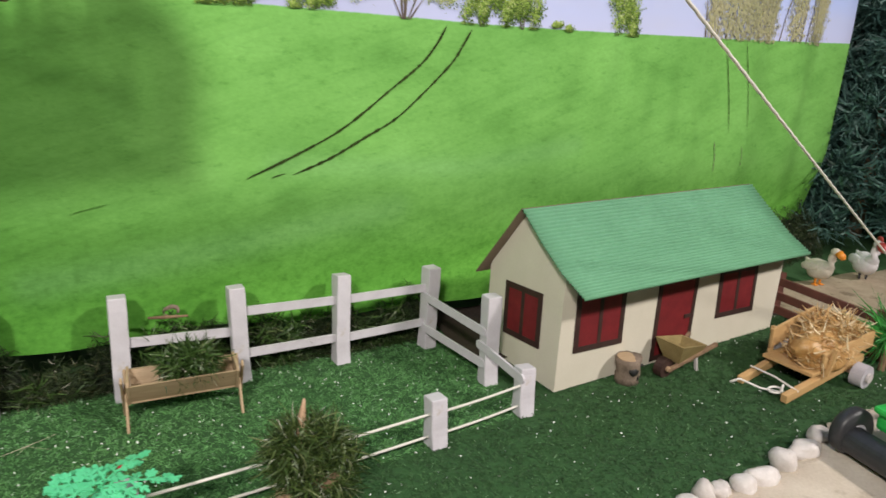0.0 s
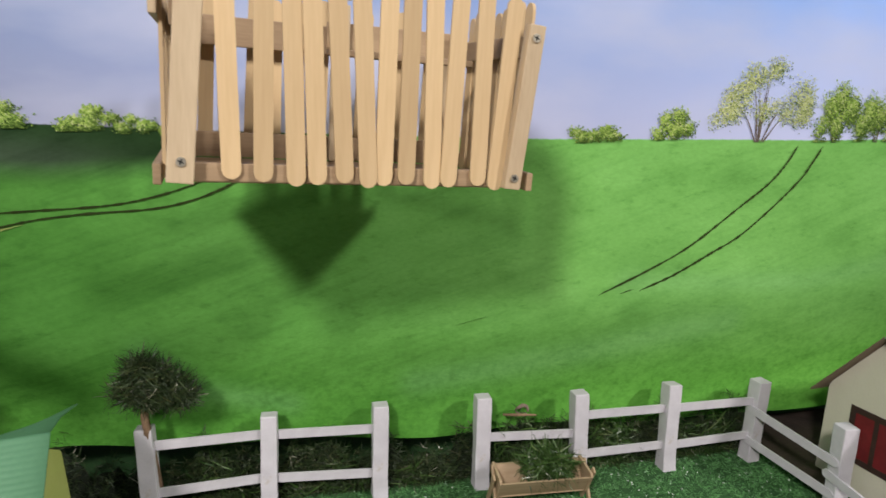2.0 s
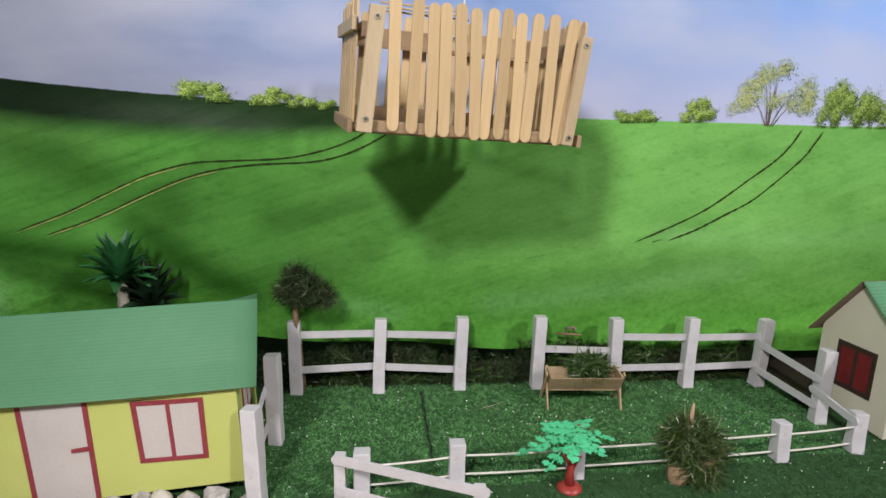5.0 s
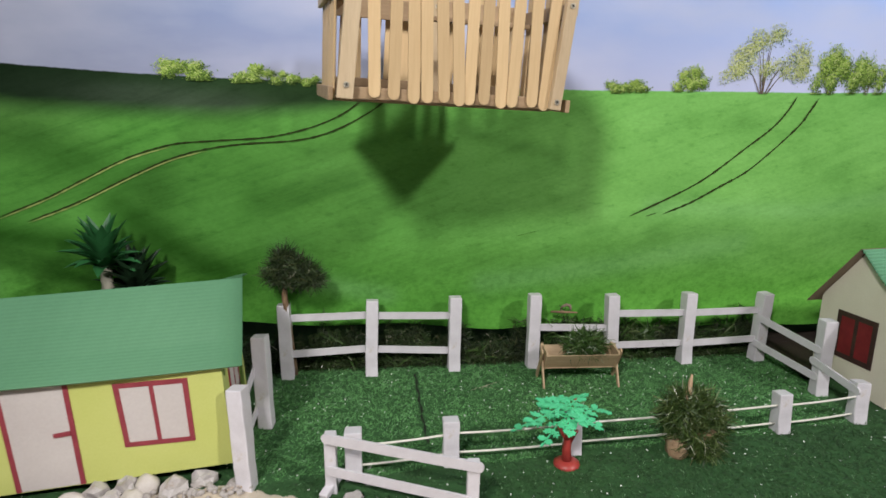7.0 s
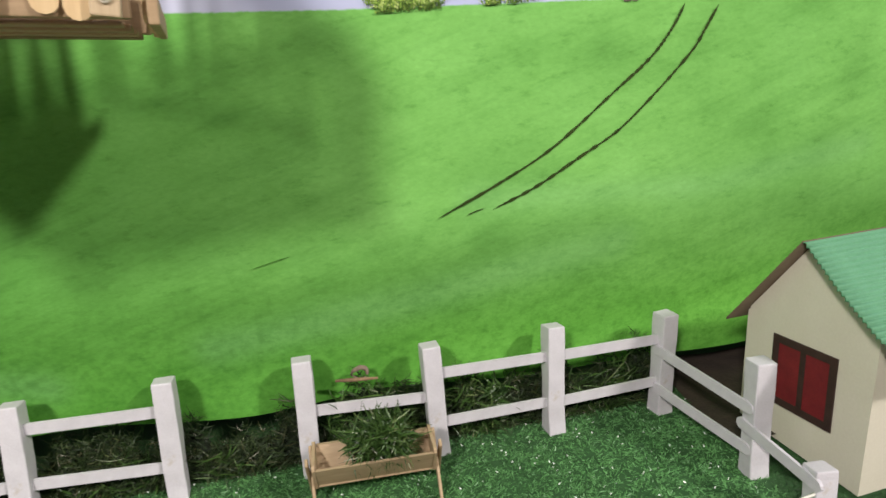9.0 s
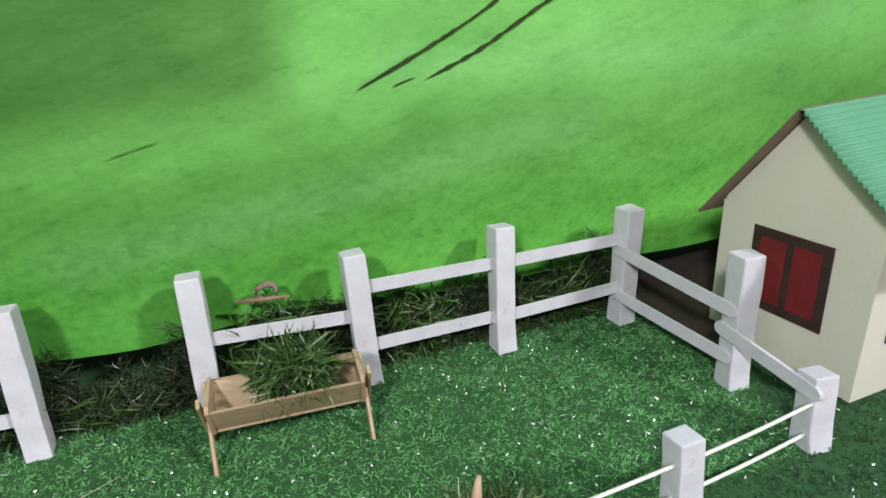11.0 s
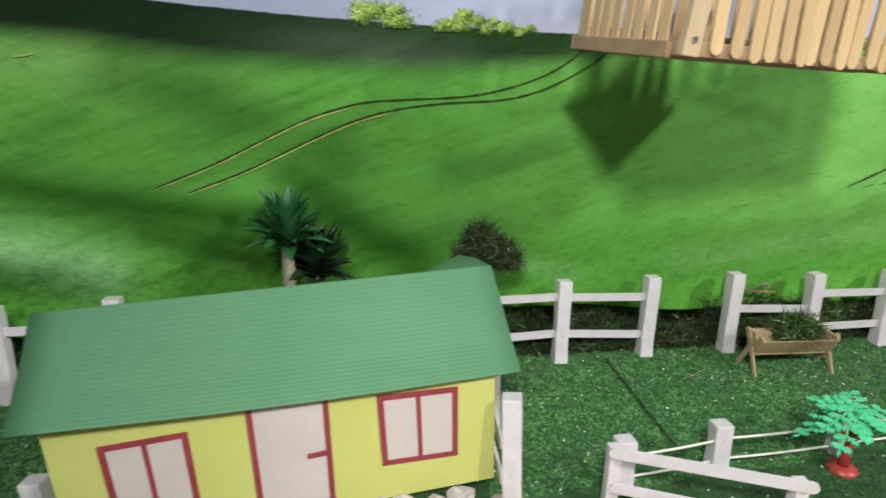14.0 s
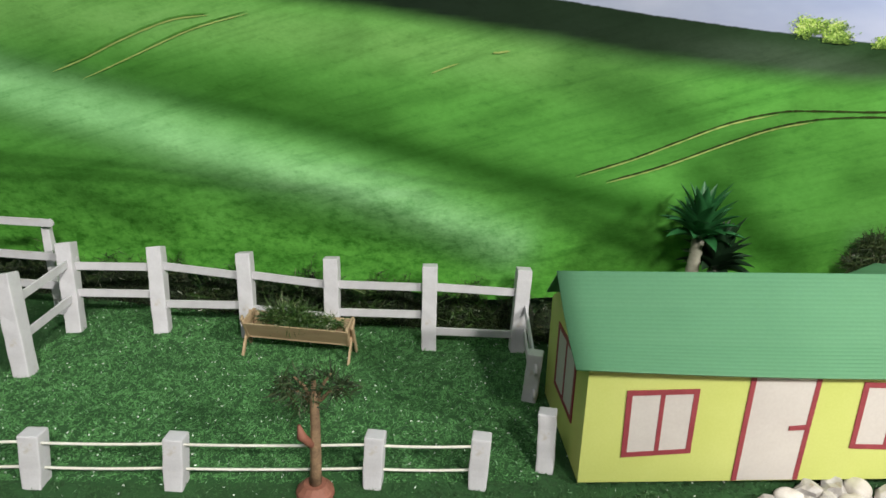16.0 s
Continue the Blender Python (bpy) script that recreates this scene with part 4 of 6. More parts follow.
def framed(name, parent, outline, y, frame_mat, pane_mat, border, panes, turn=None, label=""):
    """A painted window or door: a frame of bars round its panes, a little proud of the wall."""
    (x0, z0), (x1, z1), (x2, z2), (x3, z3) = outline
    host = new(name)
    host.empty_display_size = 0.005
    host.parent = parent
    if turn is not None:
        host.matrix_local = turn
    if label:
        host["label"] = label

    def at(u, v):
        bottom, top = Vector((x0, z0)).lerp(Vector((x1, z1)), u), Vector((x3, z3)).lerp(Vector((x2, z2)), u)
        q = bottom.lerp(top, v)
        return (q.x, q.y)

    w, h = math.hypot(x1 - x0, z1 - z0), math.hypot(x3 - x0, z3 - z0)
    bu, bv = border / w, border / h
    for k in range(panes):
        u0, u1 = bu + (1 - 2 * bu) * k / panes, bu + (1 - 2 * bu) * (k + 1) / panes
        u0 += bu * 0.4 if k else 0
        u1 -= bu * 0.4 if k < panes - 1 else 0
        part("pane", slab(bmesh.new(), [at(u0, bv), at(u1, bv), at(u1, 1 - bv), at(u0, 1 - bv)], y, 0.0005), pane_mat, host)
        if k:
            part("mullion", slab(bmesh.new(), [at(u0 - bu * 0.8, bv), at(u0, bv), at(u0, 1 - bv), at(u0 - bu * 0.8, 1 - bv)], y, 0.0009), frame_mat, host)
    part("stile", slab(bmesh.new(), [at(0, 0), at(bu, 0), at(bu, 1), at(0, 1)], y, 0.0009), frame_mat, host)
    part("stile", slab(bmesh.new(), [at(1 - bu, 0), at(1, 0), at(1, 1), at(1 - bu, 1)], y, 0.0009), frame_mat, host)
    part("rail", slab(bmesh.new(), [at(bu, 0), at(1 - bu, 0), at(1 - bu, bv), at(bu, bv)], y, 0.0009), frame_mat, host)
    part("rail", slab(bmesh.new(), [at(bu, 1 - bv), at(1 - bu, 1 - bv), at(1 - bu, 1), at(bu, 1)], y, 0.0009), frame_mat, host)
    return host


SIDE = Matrix.Rotation(radians(-90), 4, "Z")


def cream_house():
    ob = thing("toy_house", pose(0.33, 0.46, 0.001, 0, 0, 7.8), "cream card toy house with dark red windows and ribbed green roof", "toy house")
    L, D, t = 0.349, 0.113, 0.002
    part("front_wall", prism(bmesh.new(), [(0, 0), (L, 0), (L, 0.1125), (0, 0.1195)], 0, t), CREAM, ob)
    part("back_wall", boxed(0, D - t, 0, L, D, 0.095), CREAM, ob)
    gable = [(t, 0.0), (D - t, 0.0), (D - t, 0.098), (0.059, 0.1630), (0.028, 0.1405), (t, 0.1205)]
    right_gable = [(t, 0.0), (D - t, 0.0), (D - t, 0.096), (0.066, 0.1630), (0.034, 0.1370), (t, 0.1130)]
    for x, outline in ((0.0, gable), (L - t, right_gable)):
        bm = prism(bmesh.new(), outline, 0, t)
        bmesh.ops.transform(bm, matrix=Matrix.Translation((x, 0, 0)) @ Matrix(((0, 1, 0, 0), (1, 0, 0, 0), (0, 0, 1, 0), (0, 0, 0, 1))), verts=bm.verts)
        bmesh.ops.recalc_face_normals(bm, faces=bm.faces)
        part("gable_wall", bm, CREAM, ob)
    framed("window", ob, rect(0.0185, 0.0365, 0.084, 0.100, -0.002, -0.002), -0.0001, BROWN_LINE, RED, 0.006, 2)
    framed("window", ob, rect(0.2325, 0.034, 0.302, 0.092, -0.004, -0.002), -0.0001, BROWN_LINE, RED, 0.006, 2)
    door = framed("door", ob, rect(0.131, 0.003, 0.193, 0.098, -0.001, 0), -0.0001, BROWN_LINE, RED, 0.0055, 1)
    part("latch", boxed(0.176, -0.0022, 0.045, 0.186, -0.0008, 0.049, 0.0004), BROWN_LINE, door)
    framed("window", ob, rect(-0.0835, 0.0295, -0.0265, 0.0862, -0.001, 0.004), -0.0001, BROWN_LINE, RED, 0.006, 2, SIDE)
    ridge = [(-0.010, 0.057, 0.1675), (0.360, 0.066, 0.167)]
    front = corrugated(bmesh.new(), ([ridge[0], (-0.010, 0.026, 0.143), (-0.010, -0.005, 0.1225), (-0.010, -0.036, 0.109)], [ridge[1], (0.360, 0.034, 0.141), (0.360, 0.006, 0.119), (0.360, -0.024, 0.102)]), 0.0041, 0.0021, 0.0012)
    part("front_roof", front, ROOF, ob, smooth=True)
    back = corrugated(bmesh.new(), ([(-0.010, 0.0585, 0.1672), (-0.010, 0.09, 0.128), (-0.010, 0.126, 0.084)], [(0.360, 0.0675, 0.1667), (0.360, 0.095, 0.128), (0.360, 0.126, 0.086)]), 0.0046, 0.0002, 0.0012)
    part("back_roof", back, KHAKI, ob, "bare brown kraft back of the roof card", smooth=True)


def yellow_house():
    ob = thing("toy_house", pose(-0.6355, 0.2985, 0.006, 0, -2.5, 9.66), "bright yellow card toy house with maroon-framed windows and green roof", "toy house")
    L, D, t = 0.297, 0.134, 0.002
    part("front_wall", prism(bmesh.new(), [(0, 0), (L, 0), (L, 0.0965), (0, 0.1050)], 0, t), YELLOW, ob)
    part("back_wall", boxed(0, D - t, -0.003, L, D, 0.100), YELLOW, ob)
    gable = [(t, 0.0), (D - t, -0.002), (D - t, 0.102), (0.067, 0.1445), (0.036, 0.125), (t, 0.1030)]
    right_gable = [(t, 0.0), (D - t, -0.002), (D - t, 0.102), (0.067, 0.1435), (0.040, 0.1235), (t, 0.0970)]
    for x, outline in ((0.0, gable), (L - t, right_gable)):
        bm = prism(bmesh.new(), outline, 0, t)
        bmesh.ops.transform(bm, matrix=Matrix.Translation((x, 0, 0)) @ Matrix(((0, 1, 0, 0), (1, 0, 0, 0), (0, 0, 1, 0), (0, 0, 0, 1))), verts=bm.verts)
        bmesh.ops.recalc_face_normals(bm, faces=bm.faces)
        part("gable_wall", bm, YELLOW, ob)
    framed("window", ob, [(0.0315, 0.0238), (0.0857, 0.0272), (0.0852, 0.0840), (0.0301, 0.0828)], -0.0001, MAROON, PALE, 0.0042, 2)
    framed("window", ob, [(0.2118, 0.0300), (0.2682, 0.0278), (0.2690, 0.0868), (0.2105, 0.0890)], -0.0001, MAROON, PALE, 0.0042, 2)
    door = new("door")
    door.empty_display_size = 0.005
    door.parent = ob
    part("door_panel", slab(bmesh.new(), [(0.1265, 0.001), (0.1720, 0.001), (0.1732, 0.0955), (0.1267, 0.0955)], -0.0001, 0.0005), PALE, door)
    part("stile", slab(bmesh.new(), [(0.1225, 0.001), (0.1265, 0.001), (0.1267, 0.0955), (0.1227, 0.0955)], -0.0001, 0.0009), MAROON, door)
    part("stile", slab(bmesh.new(), [(0.1720, 0.001), (0.1760, 0.001), (0.1772, 0.0955), (0.1732, 0.0955)], -0.0001, 0.0009), MAROON, door)
    part("latch", slab(bmesh.new(), [(0.1595, 0.0475), (0.1727, 0.0480), (0.1727, 0.0520), (0.1595, 0.0510)], -0.0008, 0.0009), MAROON, door)
    framed("window", ob, rect(-0.098, 0.030, -0.032, 0.092, 0, 0.002), -0.0001, MAROON, PALE, 0.0045, 2, SIDE)
    framed("window", ob, rect(0.030, 0.028, 0.088, 0.090, 0, 0.002), -0.0001, MAROON, PALE, 0.0045, 2, Matrix.Translation((L, 0, 0)) @ Matrix.Rotation(radians(90), 4, "Z"))

    def sag(s, t):
        return (0, 0, -0.003 * math.sin(3.1 * s) * t * t)

    def lifted(s, t):
        k = min(1.0, max(0.0, (s - 0.68) / 0.32))
        return (0, 0, 0.032 * t * k ** 1.4)

    front = corrugated(bmesh.new(), ([(-0.014, 0.067, 0.152), (-0.014, 0.038, 0.133), (-0.014, 0.010, 0.1185), (-0.0135, -0.0135, 0.1085)], [(0.315, 0.066, 0.150), (0.315, 0.040, 0.1295), (0.315, 0.016, 0.1100), (0.315, -0.0055, 0.0950)]), 0.0036, 0.00013, 0.0012, sag)
    part("front_roof", front, ROOF_B, ob, smooth=True)
    back = corrugated(bmesh.new(), ([(-0.012, 0.0685, 0.1515), (-0.012, 0.086, 0.136), (-0.012, 0.106, 0.118)], [(0.314, 0.0675, 0.1495), (0.312, 0.10, 0.128), (0.310, 0.146, 0.098)]), 0.0042, 0.00012, 0.0012, lifted)
    part("back_roof", back, ROOF_B, ob, "green roof card curling up at one corner", smooth=True)


cream_house()
yellow_house()


# ---- fences ----
def post_mesh(high, wide=0.0147, deep=0.0147):
    bm = boxed(-wide / 2, -deep / 2, -0.002, wide / 2, deep / 2, high, 0.0012)
    for k in range(1, 8):
        bmesh.ops.bisect_plane(bm, geom=bm.verts[:] + bm.edges[:] + bm.faces[:], plane_co=(0, 0, high * k / 8), plane_no=(0, 0, 1))
    for v in bm.verts:
        v.co += Vector((noise.noise(v.co * 60 + Vector((high * 99, 0, 0))), noise.noise(v.co * 60 + Vector((0, 7, 0))), 0.6 * noise.noise(v.co * 60 + Vector((3, 0, 9))))) * 0.0010
    return bm


def fence_post(host, base, top, high, wide=0.0147, turn=0.0):
    ob = part("post", post_mesh(high, wide, wide), WHITE, host)
    z = (Vector(top) - Vector(base)).normalized()
    x = Vector((math.cos(turn), math.sin(turn), 0))
    y = z.cross(x).normalized()
    x = y.cross(z)
    m = Matrix((x, y, z)).transposed().to_4x4()
    m.translation = base
    ob.matrix_local = m
    return ob


def rail(host, a, b, high=0.0085, thick=0.0022):
    """A flat stick with rounded ends."""
    a, b = Vector(a), Vector(b)
    d = b - a
    L, r, pts = d.length, high / 2, []
    for k in range(7):
        th = math.pi / 2 - math.pi * k / 6
        pts.append((L - r + r * math.cos(th), r * math.sin(th)))
    for k in range(7):
        th = -math.pi / 2 - math.pi * k / 6
        pts.append((r + r * math.cos(th), r * math.sin(th)))
    bm = prism(bmesh.new(), pts, -thick / 2, thick / 2)
    bmesh.ops.recalc_face_normals(bm, faces=bm.faces)
    x = d.normalized()
    y = Vector((0, 0, 1)).cross(x).normalized()
    m = Matrix((x, y, x.cross(y))).transposed().to_4x4()
    m.translation = a
    ob = part("rail", bm, WHITE, host)
    ob.matrix_local = m
    return ob


def rope(host, a, b, sag=0.0012, r=0.0011):
    a, b = Vector(a), Vector(b)
    pts = [a.lerp(b, k / 8) - Vector((0, 0, sag * 4 * (k / 8) * (1 - k / 8))) for k in range(9)]
    return part("rope", tubed(pts, r, 6), CORD, host, smooth=True)


def gz(x, y):
    return float(ground_z(x, y))


def stick_fence(label, posts, rails, group, wide=0.0147):
    """posts: base x, y, top x, y, height; rails: post, height, post, height, laid on the face away from the pen (side -1) or within it."""
    ob = thing("fence", pose(0, 0, 0), label, "fence", group)
    for x, y, tx, ty, h, turn in posts:
        fence_post(ob, (x, y, gz(x, y)), (tx, ty, h), h, wide, radians(turn))
    for i, hi, j, hj, side, over in rails:
        a, b = posts[i], posts[j]

        def at(p, h):
            k = h / p[4]
            return Vector((p[0] + (p[2] - p[0]) * k, p[1] + (p[3] - p[1]) * k, h))

        pa, pb = at(a, hi), at(b, hj)
        d = (pb - pa).normalized()
        out = Vector((-d.y, d.x, 0)).normalized() * 0.0078 * side
        rail(ob, pa - d * over + out, pb + d * over + out)
    return ob


PENS = "white fences round the pens"
stick_fence("white-painted wooden post fence with two thin stick rails", [(-0.336, 0.548, -0.339, 0.558, 0.090, 2), (-0.238, 0.558, -0.236, 0.571, 0.0915, 3), (-0.138, 0.569, -0.136, 0.577, 0.092, 4)],
            [(0, 0.0745, 1, 0.074, -0.2, -0.004), (0, 0.031, 1, 0.0335, -0.2, -0.004), (1, 0.073, 2, 0.070, -0.2, -0.004), (1, 0.0325, 2, 0.026, -0.2, -0.004)], PENS)
stick_fence("white wooden post fence behind the feeding trough, turning the corner", [(-0.040, 0.574, -0.0385, 0.581, 0.093, 4), (0.0600, 0.579, 0.058, 0.584, 0.0915, 5), (0.1575, 0.588, 0.161, 0.599, 0.0905, 8), (0.2555, 0.597, 0.258, 0.598, 0.0905, 12), (0.2800, 0.501, 0.2797, 0.503, 0.0905, 0), (0.2835, 0.439, 0.2855, 0.445, 0.0435, 0)],
            [(0, 0.053, 1, 0.050, -0.2, -0.004), (1, 0.0685, 2, 0.0645, -0.2, -0.004), (1, 0.027, 2, 0.026, -0.2, -0.004), (2, 0.064, 3, 0.067, -0.2, -0.004), (2, 0.0245, 3, 0.0285, -0.2, -0.004), (3, 0.058, 4, 0.054, -1.0, 0.004), (3, 0.0235, 4, 0.0215, -1.0, 0.004), (4, 0.0385, 5, 0.036, -1.0, 0.010)], PENS)


def rope_fence(label, posts, heights):
    ob = thing("rope_fence", pose(0, 0, 0), label, "fence", "rope fences round the pens")
    for x, y, h, turn in posts:
        fence_post(ob, (x, y, gz(x, y)), (x, y + 0.004, h), h, 0.0147, radians(turn))
    for (x, y, *_), (u, v, *_) in zip(posts, posts[1:]):
        for h in heights:
            rope(ob, (x, y, h), (u, v, h + 0.0008))
    return ob


low = rope_fence("low white posts joined by two cream cords", [(0.1905, 0.420, 0.0415, 8), (-0.032, 0.387, 0.040, 6), (-0.150, 0.372, 0.0440, 4), (-0.2385, 0.353, 0.045, 4)], (0.0305, 0.0105))
for h in (0.0295, 0.0098):
    rope(low, (0.1905, 0.420, h), (0.2835, 0.439, h))
rope_fence("low white posts with two cream cords before the western pen", [(-1.18, 0.195, 0.042, 8), (-1.036, 0.224, 0.042, 10), (-0.937, 0.243, 0.041, 8), (-0.793, 0.273, 0.0425, 4), (-0.713, 0.288, 0.042, 0)], (0.0345, 0.013))

stick_fence("white wooden gate posts beside the yellow house with slanting rails", [(-0.3330, 0.426, -0.336, 0.434, 0.093, -4), (-0.3300, 0.337, -0.334, 0.344, 0.0935, -12)],
            [(0, 0.070, 1, 0.052, -0.9, 0.0), (0, 0.030, 1, 0.022, -0.9, 0.0)], PENS)
side = thing("fence", pose(0, 0, 0), "short white posts beside the yellow house with one slanting rail", "fence", PENS)
fence_post(side, (-0.660, 0.317, 0.002), (-0.663, 0.320, 0.05), 0.051, 0.0138, radians(-6))
fence_post(side, (-0.673, 0.418, 0.002), (-0.672, 0.419, 0.05), 0.050, 0.0138, radians(-6))
rail(side, (-0.6825, 0.520, 0.052), (-0.6705, 0.404, 0.038))
rail(side, (-0.6815, 0.520, 0.026), (-0.6695, 0.404, 0.012))

stick_fence("white wooden post fence along the western pen, posts leaning back", [(-1.164, 0.448, -1.180, 0.470, 0.096, 12), (-1.0766, 0.4697, -1.095, 0.499, 0.094, 10), (-0.983, 0.485, -0.994, 0.502, 0.093, 8), (-0.890, 0.494, -0.897, 0.507, 0.094, 6), (-0.784, 0.501, -0.789, 0.511, 0.094, 6), (-0.6875, 0.5187, -0.688, 0.529, 0.094, 8), (-1.1503, 0.3563, -1.172, 0.375, 0.098, 6)],
            [(0, 0.068, 1, 0.066, -0.2, -0.004), (0, 0.040, 1, 0.038, -0.2, -0.004), (1, 0.068, 2, 0.064, -0.2, -0.004), (1, 0.028, 2, 0.032, -0.2, -0.004), (2, 0.066, 3, 0.062, -0.2, -0.004), (2, 0.029, 3, 0.026, -0.2, -0.004), (3, 0.063, 4, 0.069, -0.2, -0.004), (3, 0.032, 4, 0.0385, -0.2, -0.004), (4, 0.070, 5, 0.067, -0.2, -0.004), (4, 0.020, 5, 0.019, -0.2, -0.004), (6, 0.068, 0, 0.072, -0.4, 0.0), (6, 0.034, 0, 0.036, -0.4, 0.0)], PENS, 0.0162)
far = thing("fence", pose(0, 0, 0), "white stick fence running on behind the western pen corner", "fence", PENS)
fence_post(far, (-1.205, 0.480, 0.0), (-1.222, 0.497, 0.108), 0.108, 0.009, radians(10))
fence_post(far, (-1.46, 0.452, 0.0), (-1.47, 0.47, 0.11), 0.106, 0.0147, radians(10))
rail(far, (-1.475, 0.456, 0.104), (-1.205, 0.488, 0.105))
rail(far, (-1.475, 0.452, 0.070), (-1.168, 0.470, 0.074))
rail(far, (-1.475, 0.448, 0.040), (-1.168, 0.462, 0.044))


def leaning_gate():
    ob = thing("gate", pose(0, 0, 0), "small white stick gate standing ajar at the pen's entrance", "gate")
    l, r = Vector((-0.2555, 0.333, 0)), Vector((-0.1365, 0.2930, 0))
    part("gate_post", barred(l + Vector((0, 0, -0.001)), l + Vector((0, 0.001, 0.056)), 0.010, 0.010, 0.001, (0, 1, 0)), WHITE, ob)
    part("gate_post", barred(r + Vector((0, 0, -0.001)), r + Vector((0.001, 0, 0.054)), 0.010, 0.010, 0.001, (0, 1, 0)), WHITE, ob)
    d = (r - l).normalized()
    o = Vector((d.y, -d.x, 0)) * 0.006
    rail(ob, l - d * 0.005 + o + Vector((0, 0, 0.0545)), r + d * 0.011 + o + Vector((0, 0, 0.0535)), 0.009)
    rail(ob, l - d * 0.001 + o + Vector((0, 0, 0.024)), r + d * 0.002 + o + Vector((0, 0, 0.021)), 0.0085)
    part("foot", barred(l + Vector((-0.006, -0.014, 0.003)), l + Vector((0.006, 0.012, 0.010)), 0.008, 0.006, 0.0012), WHITE, ob)


leaning_gate()


# ---- hanging crate ----
def stick_mesh(long=0.104, wide=0.0094, thick=0.0018):
    r, pts = wide / 2, []
    for k in range(7):
        th = math.pi - math.pi * k / 6
        pts.append((r * math.cos(th), long - r + r * math.sin(th)))
    for k in range(7):
        th = -math.pi * k / 6
        pts.append((r * math.cos(th), r + r * math.sin(th)))
    bm = prism(bmesh.new(), pts, -thick / 2, thick / 2)
    bmesh.ops.recalc_face_normals(bm, faces=bm.faces)
    return bm


def crate():
    ob = thing("hanging_crate", pose(-0.2345, 0.360, 0.3440, 0, 3.2, 12.6), "pale crate of wooden craft sticks and laths hanging from a string", "crate")
    one = mesh_of("slat", stick_mesh(), STICK)

    def slat(x0, x1, z, y, turn=0.0):
        s = new("slat", one)
        s.parent = ob
        d = Vector((x1 - x0, 0, 0.104)).normalized()
        lean_m = Matrix.Rotation(math.atan2(d.x, d.z), 4, "Y")
        s.matrix_local = Matrix.Translation((x0, y, z)) @ Matrix.Rotation(turn, 4, "Z") @ lean_m
        return s

    W, D = 0.171, 0.122
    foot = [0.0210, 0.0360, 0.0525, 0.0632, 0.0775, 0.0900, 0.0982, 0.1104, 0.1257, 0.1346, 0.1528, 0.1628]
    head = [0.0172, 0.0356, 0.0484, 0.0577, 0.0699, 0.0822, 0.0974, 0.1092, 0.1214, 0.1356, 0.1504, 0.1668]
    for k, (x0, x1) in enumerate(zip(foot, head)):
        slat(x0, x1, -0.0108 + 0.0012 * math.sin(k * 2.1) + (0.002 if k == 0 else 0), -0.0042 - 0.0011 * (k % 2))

    def lath(name, b, mat, label=""):
        return part(name, boxed(*b, bevel=0.0008), mat, ob, label)

    def screw(x, y, z, turn=0.0):
        s = part("screw", tubed([(0, 0, 0), (0, 0.0012, 0)], 0.0023, 12), STEEL, ob, "round cross-head screw")
        s.matrix_local = Matrix.Translation((x, y, z)) @ Matrix.Rotation(turn, 4, "Z")
        for a in (0, 1):
            c = part("slot", boxed(-0.0014, -0.0003, -0.0003, 0.0014, 0.0002, 0.0003), DARK, s)
            c.matrix_local = Matrix.Rotation(a * math.pi / 2 + 0.4, 4, "Y")

    # Corner uprights and the rails behind the slats.
    for x, w, lo, hi, top in ((0.000, 0.0126, -0.0028, 0.0034, 0.085), (W + 0.0025, 0.0098, -0.0020, 0.0050, 0.079)):
        part("upright", barred((x + lo, -0.0080, -0.0105), (x + hi, -0.0080, top), w, 0.0070, 0.0008, (0, 1, 0)), UPRIGHT, ob)
    for x, z in ((-0.0020, 0.0), (0.0030, 0.077), (W + 0.001, -0.004), (W + 0.0065, 0.072)):
        screw(x, -0.0125, z)
    for x, w in ((-0.004, 0.012), (W + 0.004, 0.012)):
        part("upright", boxed(x - w / 2, D - 0.006, -0.0105, x + w / 2, D + 0.001, 0.082, 0.0008), UPRIGHT, ob)
    lath("bottom_rail", (-0.008, -0.0030, -0.0105, W + 0.008, 0.0045, -0.0012), LATH)
    lath("bottom_rail", (-0.008, D - 0.010, -0.0105, W + 0.008, D - 0.0065, 0.006), LATH)
    lath("top_rail", (-0.006, D - 0.010, 0.060, W * 0.52, D - 0.0065, 0.078), LATH)
    lath("top_rail", (W * 0.50, D - 0.0135, 0.064, W + 0.006, D - 0.0103, 0.081), LATH)
    lath("middle_upright", (W * 0.55 - 0.006, D - 0.018, -0.010, W * 0.55 + 0.006, D - 0.0138, 0.092), UPRIGHT)
    screw(W * 0.55, D - 0.0188, 0.075)
    for z in (0.083, 0.0865, 0.090):
        lath("thin_rail", (0.008, 0.0055 + (z - 0.083), z - 0.0009, W * 0.47, 0.0075 + (z - 0.083), z + 0.0007), STICK)
    # Floor boards.
    for k in range(6):
        y = 0.008 + k * 0.0176
        lath("floor_board", (-0.004 - 0.003 * (k % 3), y, -0.0125 - 0.001 * (k % 2), W + 0.004 + 0.002 * (k % 2), y + 0.0168, -0.0108), LATH)
    # Slats and laths of the back wall.
    for k, (f, lean_x) in enumerate(((0.05, 0.003), (0.13, -0.002), (0.22, 0.004), (0.31, 0.001), (0.41, -0.003), (0.49, 0.002), (0.66, 0.003), (0.84, -0.002), (0.95, 0.002))):
        s = slat(W * f, W * f + lean_x, -0.0115 + 0.0015 * (k % 3), D + 0.0032)
    # Side slats with their outer rails.
    for x, side_m in ((-0.0100, -1), (W + 0.0125, 1)):
        for k in range(8):
            y = 0.010 + k * 0.0145
            s = slat(x, x, -0.010, y, math.pi / 2)
